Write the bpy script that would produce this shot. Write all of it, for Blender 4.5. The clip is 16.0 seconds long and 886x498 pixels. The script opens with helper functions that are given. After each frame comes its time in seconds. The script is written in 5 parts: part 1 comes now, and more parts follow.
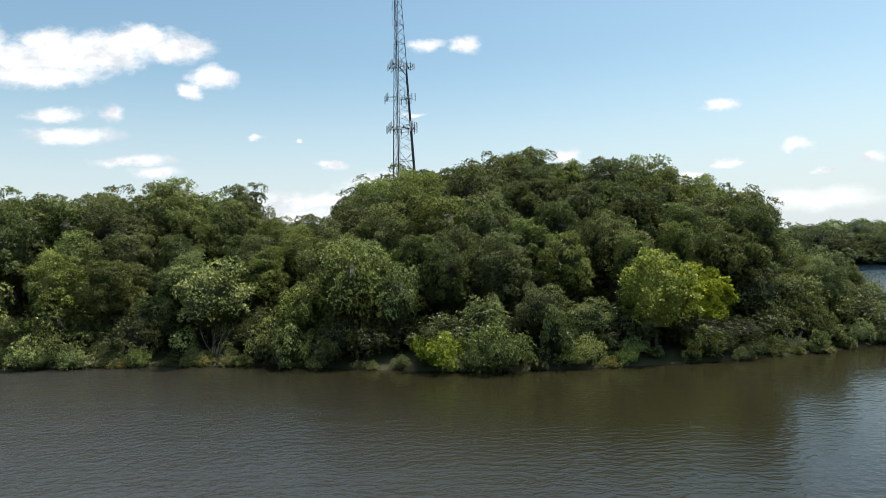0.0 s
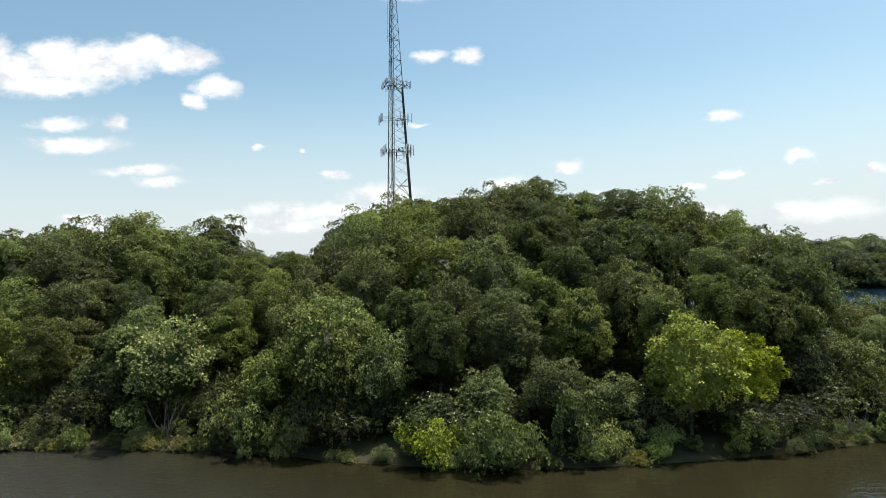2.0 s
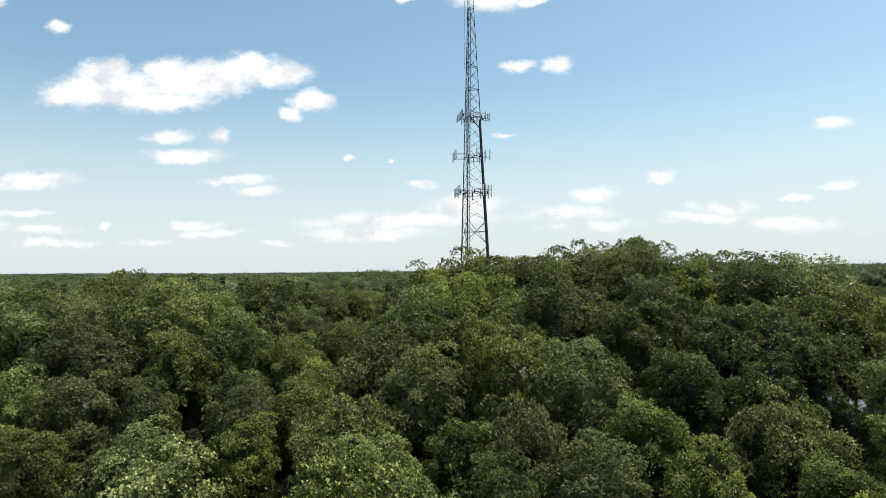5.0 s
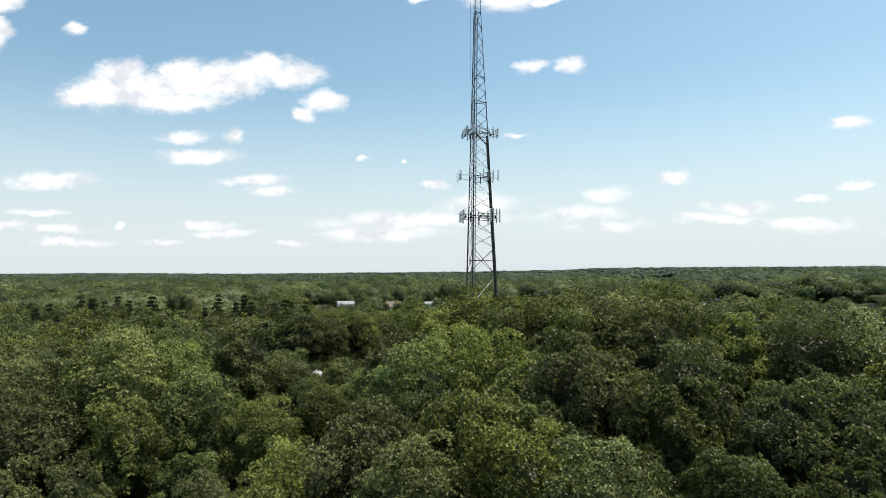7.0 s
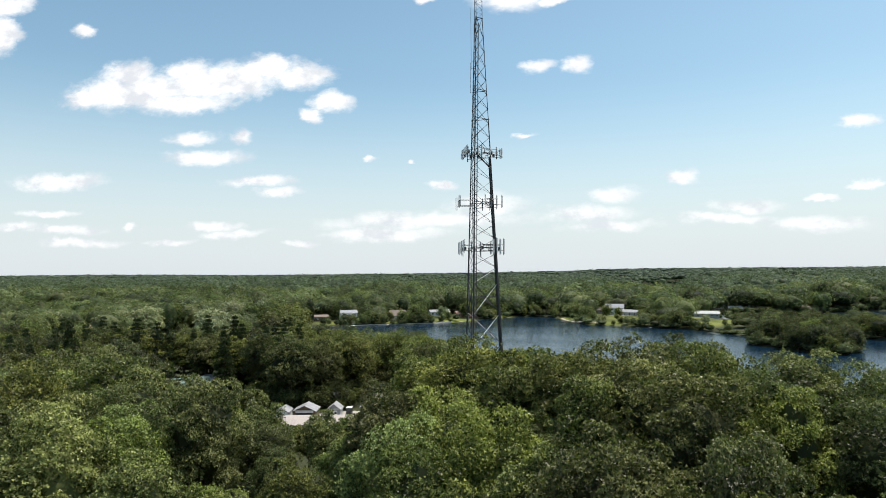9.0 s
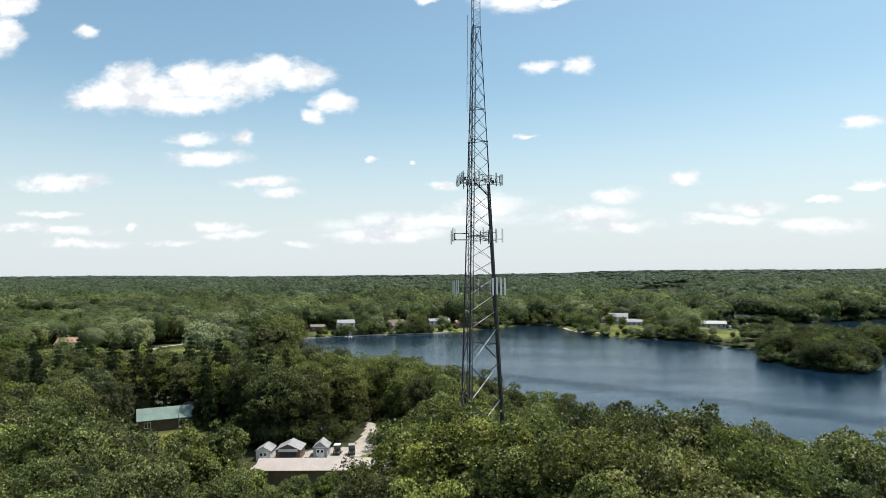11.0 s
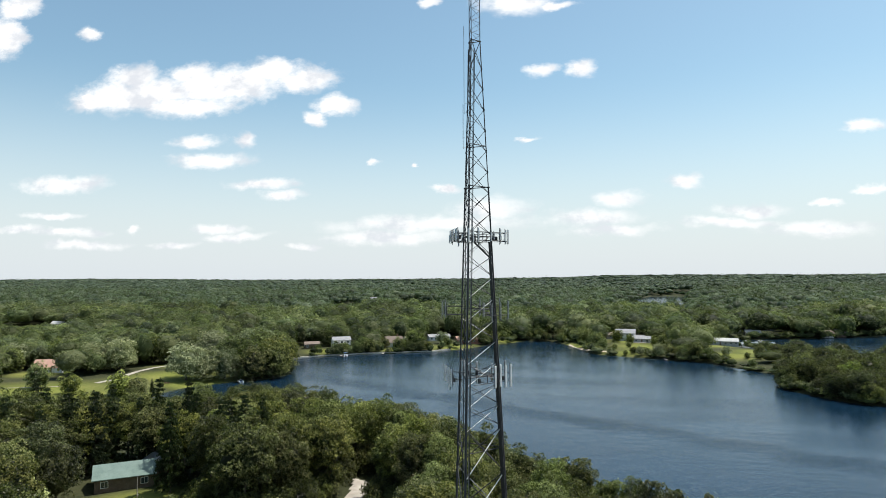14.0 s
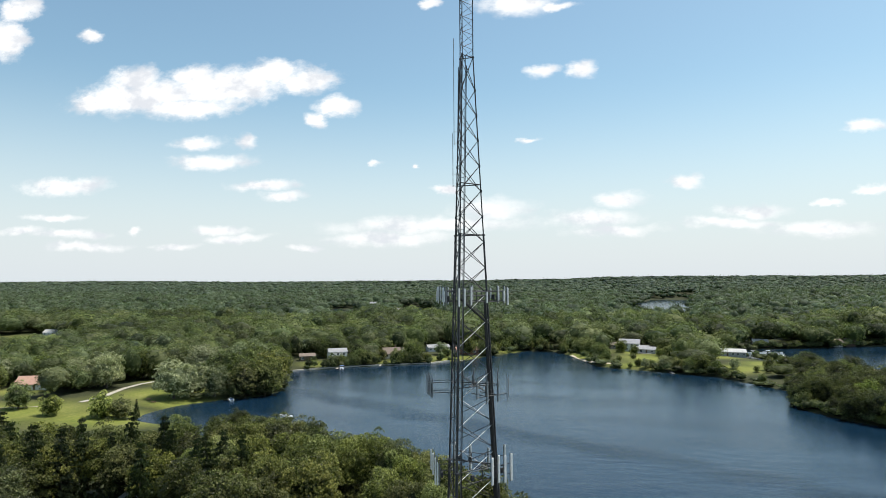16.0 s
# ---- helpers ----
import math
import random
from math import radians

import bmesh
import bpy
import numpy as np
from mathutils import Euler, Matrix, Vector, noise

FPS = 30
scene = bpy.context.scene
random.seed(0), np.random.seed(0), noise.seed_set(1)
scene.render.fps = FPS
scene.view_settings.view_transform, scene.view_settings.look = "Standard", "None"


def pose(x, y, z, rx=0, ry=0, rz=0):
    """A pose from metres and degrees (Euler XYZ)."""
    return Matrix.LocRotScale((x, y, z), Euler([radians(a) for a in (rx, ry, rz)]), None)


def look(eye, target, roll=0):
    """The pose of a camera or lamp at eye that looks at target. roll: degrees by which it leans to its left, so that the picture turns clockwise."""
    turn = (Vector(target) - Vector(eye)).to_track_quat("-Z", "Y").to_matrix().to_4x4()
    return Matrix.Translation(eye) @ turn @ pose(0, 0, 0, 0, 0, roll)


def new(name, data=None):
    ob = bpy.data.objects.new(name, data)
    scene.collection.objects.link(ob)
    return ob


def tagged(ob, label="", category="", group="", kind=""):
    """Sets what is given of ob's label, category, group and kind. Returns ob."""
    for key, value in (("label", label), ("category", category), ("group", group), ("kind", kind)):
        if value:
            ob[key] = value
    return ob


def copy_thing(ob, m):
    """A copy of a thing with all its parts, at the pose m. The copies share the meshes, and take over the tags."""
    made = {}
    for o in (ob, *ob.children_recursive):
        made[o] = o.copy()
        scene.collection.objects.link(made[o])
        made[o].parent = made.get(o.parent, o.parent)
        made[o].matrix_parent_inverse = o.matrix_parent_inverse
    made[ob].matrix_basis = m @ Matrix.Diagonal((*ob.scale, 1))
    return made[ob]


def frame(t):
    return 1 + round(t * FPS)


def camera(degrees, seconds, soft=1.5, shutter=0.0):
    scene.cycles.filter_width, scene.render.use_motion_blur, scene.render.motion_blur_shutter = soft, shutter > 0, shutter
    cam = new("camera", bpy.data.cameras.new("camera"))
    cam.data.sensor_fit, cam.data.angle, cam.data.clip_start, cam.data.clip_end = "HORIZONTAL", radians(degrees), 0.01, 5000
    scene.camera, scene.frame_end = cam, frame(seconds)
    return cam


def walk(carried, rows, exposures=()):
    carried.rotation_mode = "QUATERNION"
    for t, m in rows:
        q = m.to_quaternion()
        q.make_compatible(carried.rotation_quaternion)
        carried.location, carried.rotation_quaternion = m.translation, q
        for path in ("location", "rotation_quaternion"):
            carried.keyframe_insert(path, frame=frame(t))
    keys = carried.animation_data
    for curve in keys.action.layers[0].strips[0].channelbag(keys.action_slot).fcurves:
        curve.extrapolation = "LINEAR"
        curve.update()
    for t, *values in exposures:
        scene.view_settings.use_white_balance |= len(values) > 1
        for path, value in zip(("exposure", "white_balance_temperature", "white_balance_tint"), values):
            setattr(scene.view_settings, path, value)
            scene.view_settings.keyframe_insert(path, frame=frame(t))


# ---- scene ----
cam = camera(68.9, 16.0, soft=0.8)
PATH = [
    (0, (-0.267, -2.524, 11.219), (-0.26, -0.524, 11.225), -1.8),
    (0.5, (-0.013, 0.165, 11.855), (-0.01, 2.165, 11.868), -1.7),
    (1, (0.157, 2.786, 13.145), (0.16, 4.786, 13.166), -1.7),
    (1.5, (0.483, 5.447, 14.473), (0.484, 7.447, 14.502), -1.7),
    (2, (0.731, 8.028, 15.78), (0.732, 10.028, 15.817), -1.6),
    (2.5, (1.04, 10.505, 17.125), (1.04, 12.505, 17.169), -1.6),
    (3, (1.364, 12.993, 18.498), (1.364, 14.992, 18.548), -1.5),
    (3.5, (1.519, 15.542, 19.841), (1.518, 17.542, 19.897), -1.3),
    (3.7, (1.473, 16.712, 20.353), (1.472, 18.712, 20.409), -1.3),
    (3.8, (1.449, 17.296, 20.609), (1.411, 19.294, 20.667), -1.2),
    (3.9, (1.426, 17.881, 20.865), (1.257, 19.87, 20.93), -0.82),
    (4, (1.403, 18.466, 21.121), (1.155, 20.45, 21.19), -0.6),
    (4.5, (1.683, 20.995, 22.494), (1.427, 22.977, 22.566), -0.5),
    (7, (1.802, 34.486, 29.106), (1.503, 36.462, 29.179), -0.3),
    (7.5, (1.669, 38.142, 30.467), (1.366, 40.118, 30.539), -0.3),
    (8, (1.569, 41.56, 31.859), (1.241, 43.531, 31.929), -0.4),
    (8.5, (1.587, 43.861, 33.087), (1.264, 45.834, 33.159), -0.4),
    (9, (1.568, 45.744, 34.447), (1.247, 47.716, 34.521), -0.4),
    (11.5, (0.477, 59.416, 40.983), (0.151, 61.388, 41.062), -0.3),
    (12, (0.024, 61.96, 42.294), (-0.302, 63.932, 42.376), -0.3),
    (12.5, (0.054, 64.484, 43.642), (-0.274, 66.455, 43.725), -0.3),
    (13, (-0.3, 67.453, 44.872), (-0.628, 69.424, 44.958), -0.3),
    (13.5, (-0.432, 70.736, 46.221), (-0.762, 72.707, 46.307), -0.3),
    (14, (-0.568, 73.994, 47.607), (-0.899, 75.965, 47.692), -0.2),
    (14.5, (-0.771, 76.571, 48.932), (-1.103, 78.542, 49.018), -0.3),
    (15, (-1.011, 79.424, 50.272), (-1.343, 81.394, 50.359), -0.3),
    (15.5, (-1.008, 82.404, 51.584), (-1.342, 84.374, 51.672), -0.3),
    (16, (-1.147, 85.263, 52.975), (-1.481, 87.233, 53.063), -0.3),
]
walk(cam, [(t, look(eye, target, roll)) for t, eye, target, roll in PATH])

# ---- world and sun ----
SUN_DIR = Vector((0.34, 0.20, 0.92)).normalized()
SUN_EL = math.asin(SUN_DIR.z)
SUN_AZ = math.atan2(SUN_DIR.x, SUN_DIR.y)

# clouds on the sky ahead: across, up, half width, half height, all over the distance
CLOUD_BANK = [
    (-0.697, 0.314, 0.147, 0.036), (-0.54, 0.322, 0.140, 0.037), (-0.708, 0.346, 0.056, 0.026), (-0.597, 0.342, 0.054, 0.023),
    (-0.449, 0.343, 0.059, 0.023), (-0.394, 0.324, 0.056, 0.026), (-0.784, 0.306, 0.066, 0.022), (-0.612, 0.29, 0.113, 0.019),
    (-0.341, 0.279, 0.040, 0.019), (-0.379, 0.258, 0.029, 0.016), (-0.959, 0.435, 0.040, 0.043), (-0.935, 0.488, 0.049, 0.025),
    (-0.797, 0.427, 0.031, 0.014)]
CLOUD_PUFFS = [
    (-0.59, 0.231, 0.052, 0.0135), (-0.506, 0.228, 0.024, 0.013), (-0.569, 0.196, 0.086, 0.015), (-0.842, 0.163, 0.094, 0.017),
    (-0.472, 0.155, 0.069, 0.011), (-0.438, 0.135, 0.041, 0.010), (-0.284, 0.186, 0.011, 0.0055), (-0.214, 0.179, 0.009, 0.0045),
    (-0.008, 0.32, 0.0275, 0.0115), (0.048, 0.316, 0.025, 0.015), (-0.035, 0.21, 0.022, 0.0044), (0.193, 0.142, 0.033, 0.0126),
    (0.44, 0.215, 0.032, 0.0114), (0.452, 0.122, 0.030, 0.0072), (0.393, 0.107, 0.021, 0.0057), (-0.164, 0.141, 0.027, 0.008),
    (-0.046, 0.427, 0.065, 0.0216), (-0.19, 0.441, 0.022, 0.009), (0.015, 0.42, 0.029, 0.008), (0.566, 0.147, 0.028, 0.0114),
    (0.67, 0.125, 0.032, 0.0105), (0.599, 0.108, 0.019, 0.006)]
CLOUD_LOW = [
    (-0.093, 0.106, 0.061, 0.019), (-0.191, 0.084, 0.159, 0.015), (-0.256, 0.063, 0.109, 0.012), (0.099, 0.119, 0.037, 0.012),
    (0.061, 0.09, 0.066, 0.0137), (0.094, 0.07, 0.065, 0.010), (0.286, 0.096, 0.046, 0.010), (0.255, 0.078, 0.069, 0.008),
    (0.377, 0.067, 0.074, 0.011), (-0.857, 0.109, 0.056, 0.006), (-0.924, 0.085, 0.045, 0.007), (-0.834, 0.079, 0.077, 0.008),
    (-0.801, 0.057, 0.087, 0.008), (-0.698, 0.079, 0.013, 0.005), (-0.547, 0.079, 0.056, 0.0085), (-0.517, 0.064, 0.060, 0.0075),
    (-0.629, 0.053, 0.041, 0.0067), (-0.398, 0.049, 0.024, 0.0055), (0.589, 0.063, 0.105, 0.0175)]

world = bpy.data.worlds.new("sky")
scene.world = world
world.use_nodes = True
wt = world.node_tree
wt.nodes.clear()


def node_in(tree, kind, operation="", interpolation_type="", data_type="", blend_type="", attribute_name=""):
    n = tree.nodes.new(kind)
    if operation:
        n.operation = operation
    if interpolation_type:
        n.interpolation_type = interpolation_type
    if data_type:
        n.data_type = data_type
    if blend_type:
        n.blend_type = blend_type
    if attribute_name:
        n.attribute_name = attribute_name
    return n


def wnode(kind, **values):
    return node_in(wt, kind, **values)


def wput(socket, value):
    if isinstance(value, bpy.types.NodeSocket):
        wt.links.new(value, socket)
    else:
        socket.default_value = value


def wmath(op, a, b=0.0, c=0.0):
    n = wnode("ShaderNodeMath", operation=op)
    for i, v in enumerate((a, b, c)):
        wput(n.inputs[i], v)
    return n.outputs[0]


def wvec(op, a, b=(0, 0, 0)):
    n = wnode("ShaderNodeVectorMath", operation=op)
    wput(n.inputs[0], a)
    wput(n.inputs[1], b)
    return n.outputs["Value"] if op == "LENGTH" else n.outputs["Vector"]


def wrange(value, lo, hi, out_lo=0.0, out_hi=1.0):
    n = wnode("ShaderNodeMapRange", interpolation_type="SMOOTHSTEP")
    for i, v in enumerate((value, lo, hi, out_lo, out_hi)):
        wput(n.inputs[i], v)
    return n.outputs[0]


def wmix(fac, a, b, how="MIX"):
    n = wnode("ShaderNodeMix", data_type="RGBA", blend_type=how)
    wput(n.inputs[0], fac)
    wput(n.inputs[6], a)
    wput(n.inputs[7], b)
    return n.outputs[2]


def wnoise(vector, scale, detail, rough=0.55):
    n = wnode("ShaderNodeTexNoise")
    wput(n.inputs["Vector"], vector)
    n.inputs["Scale"].default_value, n.inputs["Detail"].default_value, n.inputs["Roughness"].default_value = scale, detail, rough
    return n


sky = wnode("ShaderNodeTexSky")
sky.sky_type, sky.sun_disc = "NISHITA", False
sky.sun_elevation, sky.sun_rotation = SUN_EL, SUN_AZ
sky.air_density, sky.dust_density, sky.ozone_density = 1.0, 1.2, 1.6
way = wnode("ShaderNodeTexCoord").outputs["Generated"]
axes = wnode("ShaderNodeSeparateXYZ")
wput(axes.inputs[0], way)
ahead = wmath("MAXIMUM", axes.outputs[1], 0.05)
flat = wnode("ShaderNodeCombineXYZ")
wput(flat.inputs[0], wmath("DIVIDE", axes.outputs[0], ahead))
wput(flat.inputs[1], wmath("DIVIDE", axes.outputs[2], ahead))
plane = flat.outputs[0]
billow = wnoise(wvec("MULTIPLY", plane, (1, 1.5, 1)), 15.0, 6.0, 0.58)
bent = wvec("ADD", plane, wvec("MULTIPLY", wvec("SUBTRACT", billow.outputs["Color"], (0.5, 0.5, 0.5)), (0.085, 0.034, 0)))


def cloud_field(blobs):
    near = None
    for u, v, a, b in blobs:
        d = wvec("LENGTH", wvec("MULTIPLY", wvec("SUBTRACT", bent, (u, v, 0)), (1 / a, 1 / b, 0)))
        near = d if near is None else wmath("MINIMUM", near, d)
    return near


fine = wnoise(wvec("MULTIPLY", plane, (1, 1.7, 1)), 42.0, 6.0, 0.62).outputs[0]
ragged = wmath("MULTIPLY", wmath("SUBTRACT", fine, 0.5), 0.75)
bank = wrange(wmath("ADD", cloud_field(CLOUD_BANK), ragged), 1.14, 0.40)
puffs = wrange(wmath("ADD", cloud_field(CLOUD_PUFFS), ragged), 1.20, 0.25)
low = wmath("MULTIPLY", wrange(wmath("ADD", cloud_field(CLOUD_LOW), ragged), 1.4, 0.2), 0.85)
front = wrange(axes.outputs[1], 0.25, 0.45)
drawn = wmath("MULTIPLY", wmath("MAXIMUM", wmath("MAXIMUM", bank, puffs), low), front)
# scattered fair-weather clouds over the rest of the sky
up = wmath("MAXIMUM", axes.outputs[2], 0.06)
roof = wnode("ShaderNodeCombineXYZ")
wput(roof.inputs[0], wmath("DIVIDE", axes.outputs[0], up))
wput(roof.inputs[1], wmath("DIVIDE", axes.outputs[1], up))
rest = wrange(wnoise(roof.outputs[0], 1.3, 5.0).outputs[0], 0.56, 0.72)
rest = wmath("MULTIPLY", wmath("MULTIPLY", rest, wrange(axes.outputs[2], 0.02, 0.2)), wmath("SUBTRACT", 1.0, front))
cover = wmath("MAXIMUM", drawn, rest)
white = wmix(wrange(billow.outputs[0], 0.36, 0.56), (5.9, 6.15, 6.55, 1), (8.3, 8.3, 8.3, 1))
# pale summer haze low on the sky
clear_sky = wmix(1.0, sky.outputs[0], (1.15, 1.28, 1.13, 1), "MULTIPLY")
hazy = wmix(wrange(axes.outputs[2], 0.30, -0.01, 0.0, 0.92), clear_sky, (5.7, 6.15, 6.5, 1))
back = wnode("ShaderNodeBackground")
wput(back.inputs[0], wmix(cover, hazy, white))
back.inputs[1].default_value = 0.118
wput(wnode("ShaderNodeOutputWorld").inputs[0], back.outputs[0])

sun_data = bpy.data.lights.new("sun", "SUN")
sun_data.energy, sun_data.angle, sun_data.color = 5.0, radians(0.53), (1.0, 0.95, 0.87)
sun = new("sun", sun_data)
sun.matrix_world = look((60, 60, 300), Vector((60, 60, 300)) - SUN_DIR)
scene.view_settings.exposure = 0.2


# ---- materials ----
class Mat:
    """A node material around one Principled shader."""

    def __init__(self, name, rough=0.6, metal=0.0, spec=0.5):
        self.m = bpy.data.materials.new(name)
        self.m.use_nodes = True
        self.t = self.m.node_tree
        self.p = self.t.nodes["Principled BSDF"]
        self.p.inputs["Roughness"].default_value = rough
        self.p.inputs["Metallic"].default_value = metal
        self.p.inputs["Specular IOR Level"].default_value = spec

    def node(self, kind, **values):
        return node_in(self.t, kind, **values)

    def put(self, socket, value):
        if isinstance(value, bpy.types.NodeSocket):
            self.t.links.new(value, socket)
        else:
            socket.default_value = value

    def noise(self, scale, detail=4.0, rough=0.55, stretch=(1, 1, 1)):
        co = self.node("ShaderNodeTexCoord")
        mp = self.node("ShaderNodeMapping")
        mp.inputs["Scale"].default_value = stretch
        self.put(mp.inputs[0], co.outputs["Object"])
        n = self.node("ShaderNodeTexNoise")
        self.put(n.inputs["Vector"], mp.outputs[0])
        n.inputs["Scale"].default_value, n.inputs["Detail"].default_value = scale, detail
        n.inputs["Roughness"].default_value = rough
        return n.outputs[0]

    def ramp(self, fac, *stops):
        n = self.node("ShaderNodeValToRGB")
        while len(n.color_ramp.elements) < len(stops):
            n.color_ramp.elements.new(0.5)
        for e, (at, c) in zip(n.color_ramp.elements, stops):
            e.position, e.color = at, (*c, 1)
        self.put(n.inputs[0], fac)
        return n.outputs[0]

    def mix(self, fac, a, b, how="MIX"):
        n = self.node("ShaderNodeMix", data_type="RGBA", blend_type=how)
        self.put(n.inputs[0], fac)
        self.put(n.inputs[6], a if isinstance(a, bpy.types.NodeSocket) else (*a, 1))
        self.put(n.inputs[7], b if isinstance(b, bpy.types.NodeSocket) else (*b, 1))
        return n.outputs[2]

    def math(self, op, a, b=0.0, c=0.0):
        n = self.node("ShaderNodeMath", operation=op)
        for i, v in enumerate((a, b, c)):
            self.put(n.inputs[i], v)
        return n.outputs[0]

    def color(self, c):
        self.put(self.p.inputs["Base Color"], c if isinstance(c, bpy.types.NodeSocket) else (*c, 1))
        return self

    def bump(self, height, strength=0.3, distance=0.05):
        n = self.node("ShaderNodeBump")
        n.inputs["Strength"].default_value, n.inputs["Distance"].default_value = strength, distance
        self.put(n.inputs["Height"], height)
        self.put(self.p.inputs["Normal"], n.outputs[0])
        return self


def surface(name, c1, c2, scale, rough=0.7, metal=0.0, bump=0.2, stretch=(1, 1, 1), fine=8.0):
    """A surface of two tones, mottled at two scales."""
    m = Mat(name, rough, metal)
    big, small = m.noise(scale, 4, 0.6, stretch), m.noise(scale * fine, 3, 0.6, stretch)
    both = m.math("ADD", m.math("MULTIPLY", big, 0.6), m.math("MULTIPLY", small, 0.4))
    m.color(m.ramp(both, (0.35, c1), (0.65, c2)))
    m.bump(small, bump, 0.02)
    return m.m


def leaf(name, dark, light, patch=0.35, sheer=0.30, own=False):
    """Foliage: every shoot and bough has its own tone, inner leaves a shade-dark one, every tree its own cast."""
    m = Mat(name, 0.42, 0, 0.12 if own else 0.18)
    each = m.node("ShaderNodeNewGeometry").outputs["Random Per Island"]
    bough = m.node("ShaderNodeAttribute", attribute_name="bough").outputs["Fac"]
    tree = m.node("ShaderNodeAttribute", attribute_name="tone").outputs["Fac"] if own else m.node("ShaderNodeObjectInfo").outputs["Random"]
    spot = m.noise(patch, 3, 0.6)
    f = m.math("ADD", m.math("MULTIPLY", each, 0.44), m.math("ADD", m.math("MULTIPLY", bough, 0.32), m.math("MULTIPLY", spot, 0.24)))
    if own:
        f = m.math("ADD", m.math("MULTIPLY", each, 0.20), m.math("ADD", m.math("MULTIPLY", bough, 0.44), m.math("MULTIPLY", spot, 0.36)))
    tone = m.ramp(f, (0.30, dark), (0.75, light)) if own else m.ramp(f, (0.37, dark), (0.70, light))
    hsv = m.node("ShaderNodeHueSaturation")
    m.put(hsv.inputs["Hue"], m.math("MULTIPLY_ADD", tree, 0.036, 0.470))
    m.put(hsv.inputs["Saturation"], m.math("MULTIPLY_ADD", m.math("FRACT", m.math("MULTIPLY", tree, 3.7)), 0.25, 0.80))
    value = m.math("MULTIPLY_ADD", m.math("FRACT", m.math("MULTIPLY", tree, 7.31)), 0.8, 0.6)
    if own:
        value = m.math("MULTIPLY", value, m.math("MULTIPLY_ADD", m.noise(0.011, 2, 0.5), 1.2, 0.4))
    m.put(hsv.inputs["Value"], value)
    if own:
        m.bump(m.noise(0.75, 3, 0.65), 0.8, 0.9)
    m.put(hsv.inputs["Color"], tone)
    m.color(hsv.outputs[0])
    tr = m.node("ShaderNodeBsdfTranslucent")
    m.put(tr.inputs[0], m.mix(0.5, hsv.outputs[0], (0.16, 0.24, 0.03)))
    mx = m.node("ShaderNodeMixShader")
    mx.inputs[0].default_value = sheer
    m.put(mx.inputs[1], m.p.outputs[0])
    m.put(mx.inputs[2], tr.outputs[0])
    m.put(m.t.nodes["Material Output"].inputs[0], mx.outputs[0])
    return m.m


LEAF_OAK = leaf("oak leaves", (0.014, 0.019, 0.005), (0.238, 0.262, 0.070))
LEAF_MAPLE = leaf("maple leaves", (0.018, 0.027, 0.006), (0.250, 0.306, 0.080))
# oak leaves again, darkened so that their colour carries the shade
LEAF_SHADED = leaf("shaded oak leaves", (0.009, 0.013, 0.004), (0.120, 0.136, 0.038), sheer=0.2)
LEAF_YELLOW = leaf("yellow-green leaves", (0.100, 0.115, 0.010), (0.440, 0.460, 0.055), sheer=0.36)
LEAF_LIME = leaf("lime-green leaves", (0.090, 0.140, 0.014), (0.330, 0.420, 0.050), sheer=0.3)
LEAF_SEDGE = leaf("sedge blades", (0.070, 0.075, 0.018), (0.300, 0.290, 0.085))
LEAF_PALE = leaf("silver-green leaves", (0.110, 0.136, 0.062), (0.400, 0.440, 0.240))
LEAF_SHRUB = leaf("shrub leaves", (0.034, 0.050, 0.011), (0.380, 0.440, 0.130))
NEEDLES = leaf("pine needles", (0.012, 0.022, 0.008), (0.048, 0.068, 0.024), sheer=0.1)
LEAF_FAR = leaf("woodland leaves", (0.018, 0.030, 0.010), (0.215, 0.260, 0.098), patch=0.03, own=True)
# darker copy of the woodland leaves; the spit's shade is in the colour
LEAF_SPIT_SHADED = leaf("shaded spit leaves", (0.010, 0.016, 0.005), (0.122, 0.142, 0.042), patch=0.03, own=True)
# distance haze put into the leaf colour: cooler, bluer green
LEAF_HAZED = leaf("hazed woodland leaves", (0.026, 0.046, 0.022), (0.175, 0.225, 0.122), patch=0.03, own=True)
BARK = surface("bark", (0.05, 0.04, 0.03), (0.16, 0.13, 0.10), 3.0, 0.9, bump=0.6, stretch=(1, 1, 0.2))
DEAD_WOOD = surface("dead wood", (0.16, 0.14, 0.12), (0.34, 0.31, 0.27), 4.0, 0.9)
STEEL = surface("galvanised steel", (0.11, 0.115, 0.12), (0.26, 0.27, 0.28), 1.5, 0.5, 0.6)
STEEL_DARK = surface("weathered steel", (0.018, 0.018, 0.020), (0.06, 0.06, 0.064), 1.5, 0.65, 0.0)
STEEL_PALE = surface("pale steel", (0.55, 0.55, 0.54), (0.74, 0.74, 0.72), 1.5, 0.5)
CABLE = surface("black cable jacket", (0.012, 0.012, 0.013), (0.035, 0.035, 0.036), 4.0, 0.55)
RADOME = surface("antenna radome", (0.70, 0.70, 0.69), (0.84, 0.84, 0.82), 2.0, 0.45, bump=0.03)
RADOME_GREY = surface("grey radome", (0.26, 0.28, 0.29), (0.40, 0.42, 0.43), 2.0, 0.5, bump=0.03)
GRAVEL = surface("pale gravel", (0.26, 0.235, 0.205), (0.45, 0.415, 0.36), 0.6, 0.95, bump=0.5, fine=20)
SAND = surface("sand", (0.36, 0.31, 0.23), (0.50, 0.44, 0.34), 0.8, 0.95, bump=0.4, fine=15)
ROCK = surface("seawall stone", (0.38, 0.36, 0.32), (0.58, 0.55, 0.50), 1.2, 0.9, bump=0.6)
SIDING_WHITE = surface("white siding", (0.62, 0.62, 0.60), (0.76, 0.76, 0.74), 0.7, 0.6, bump=0.05)
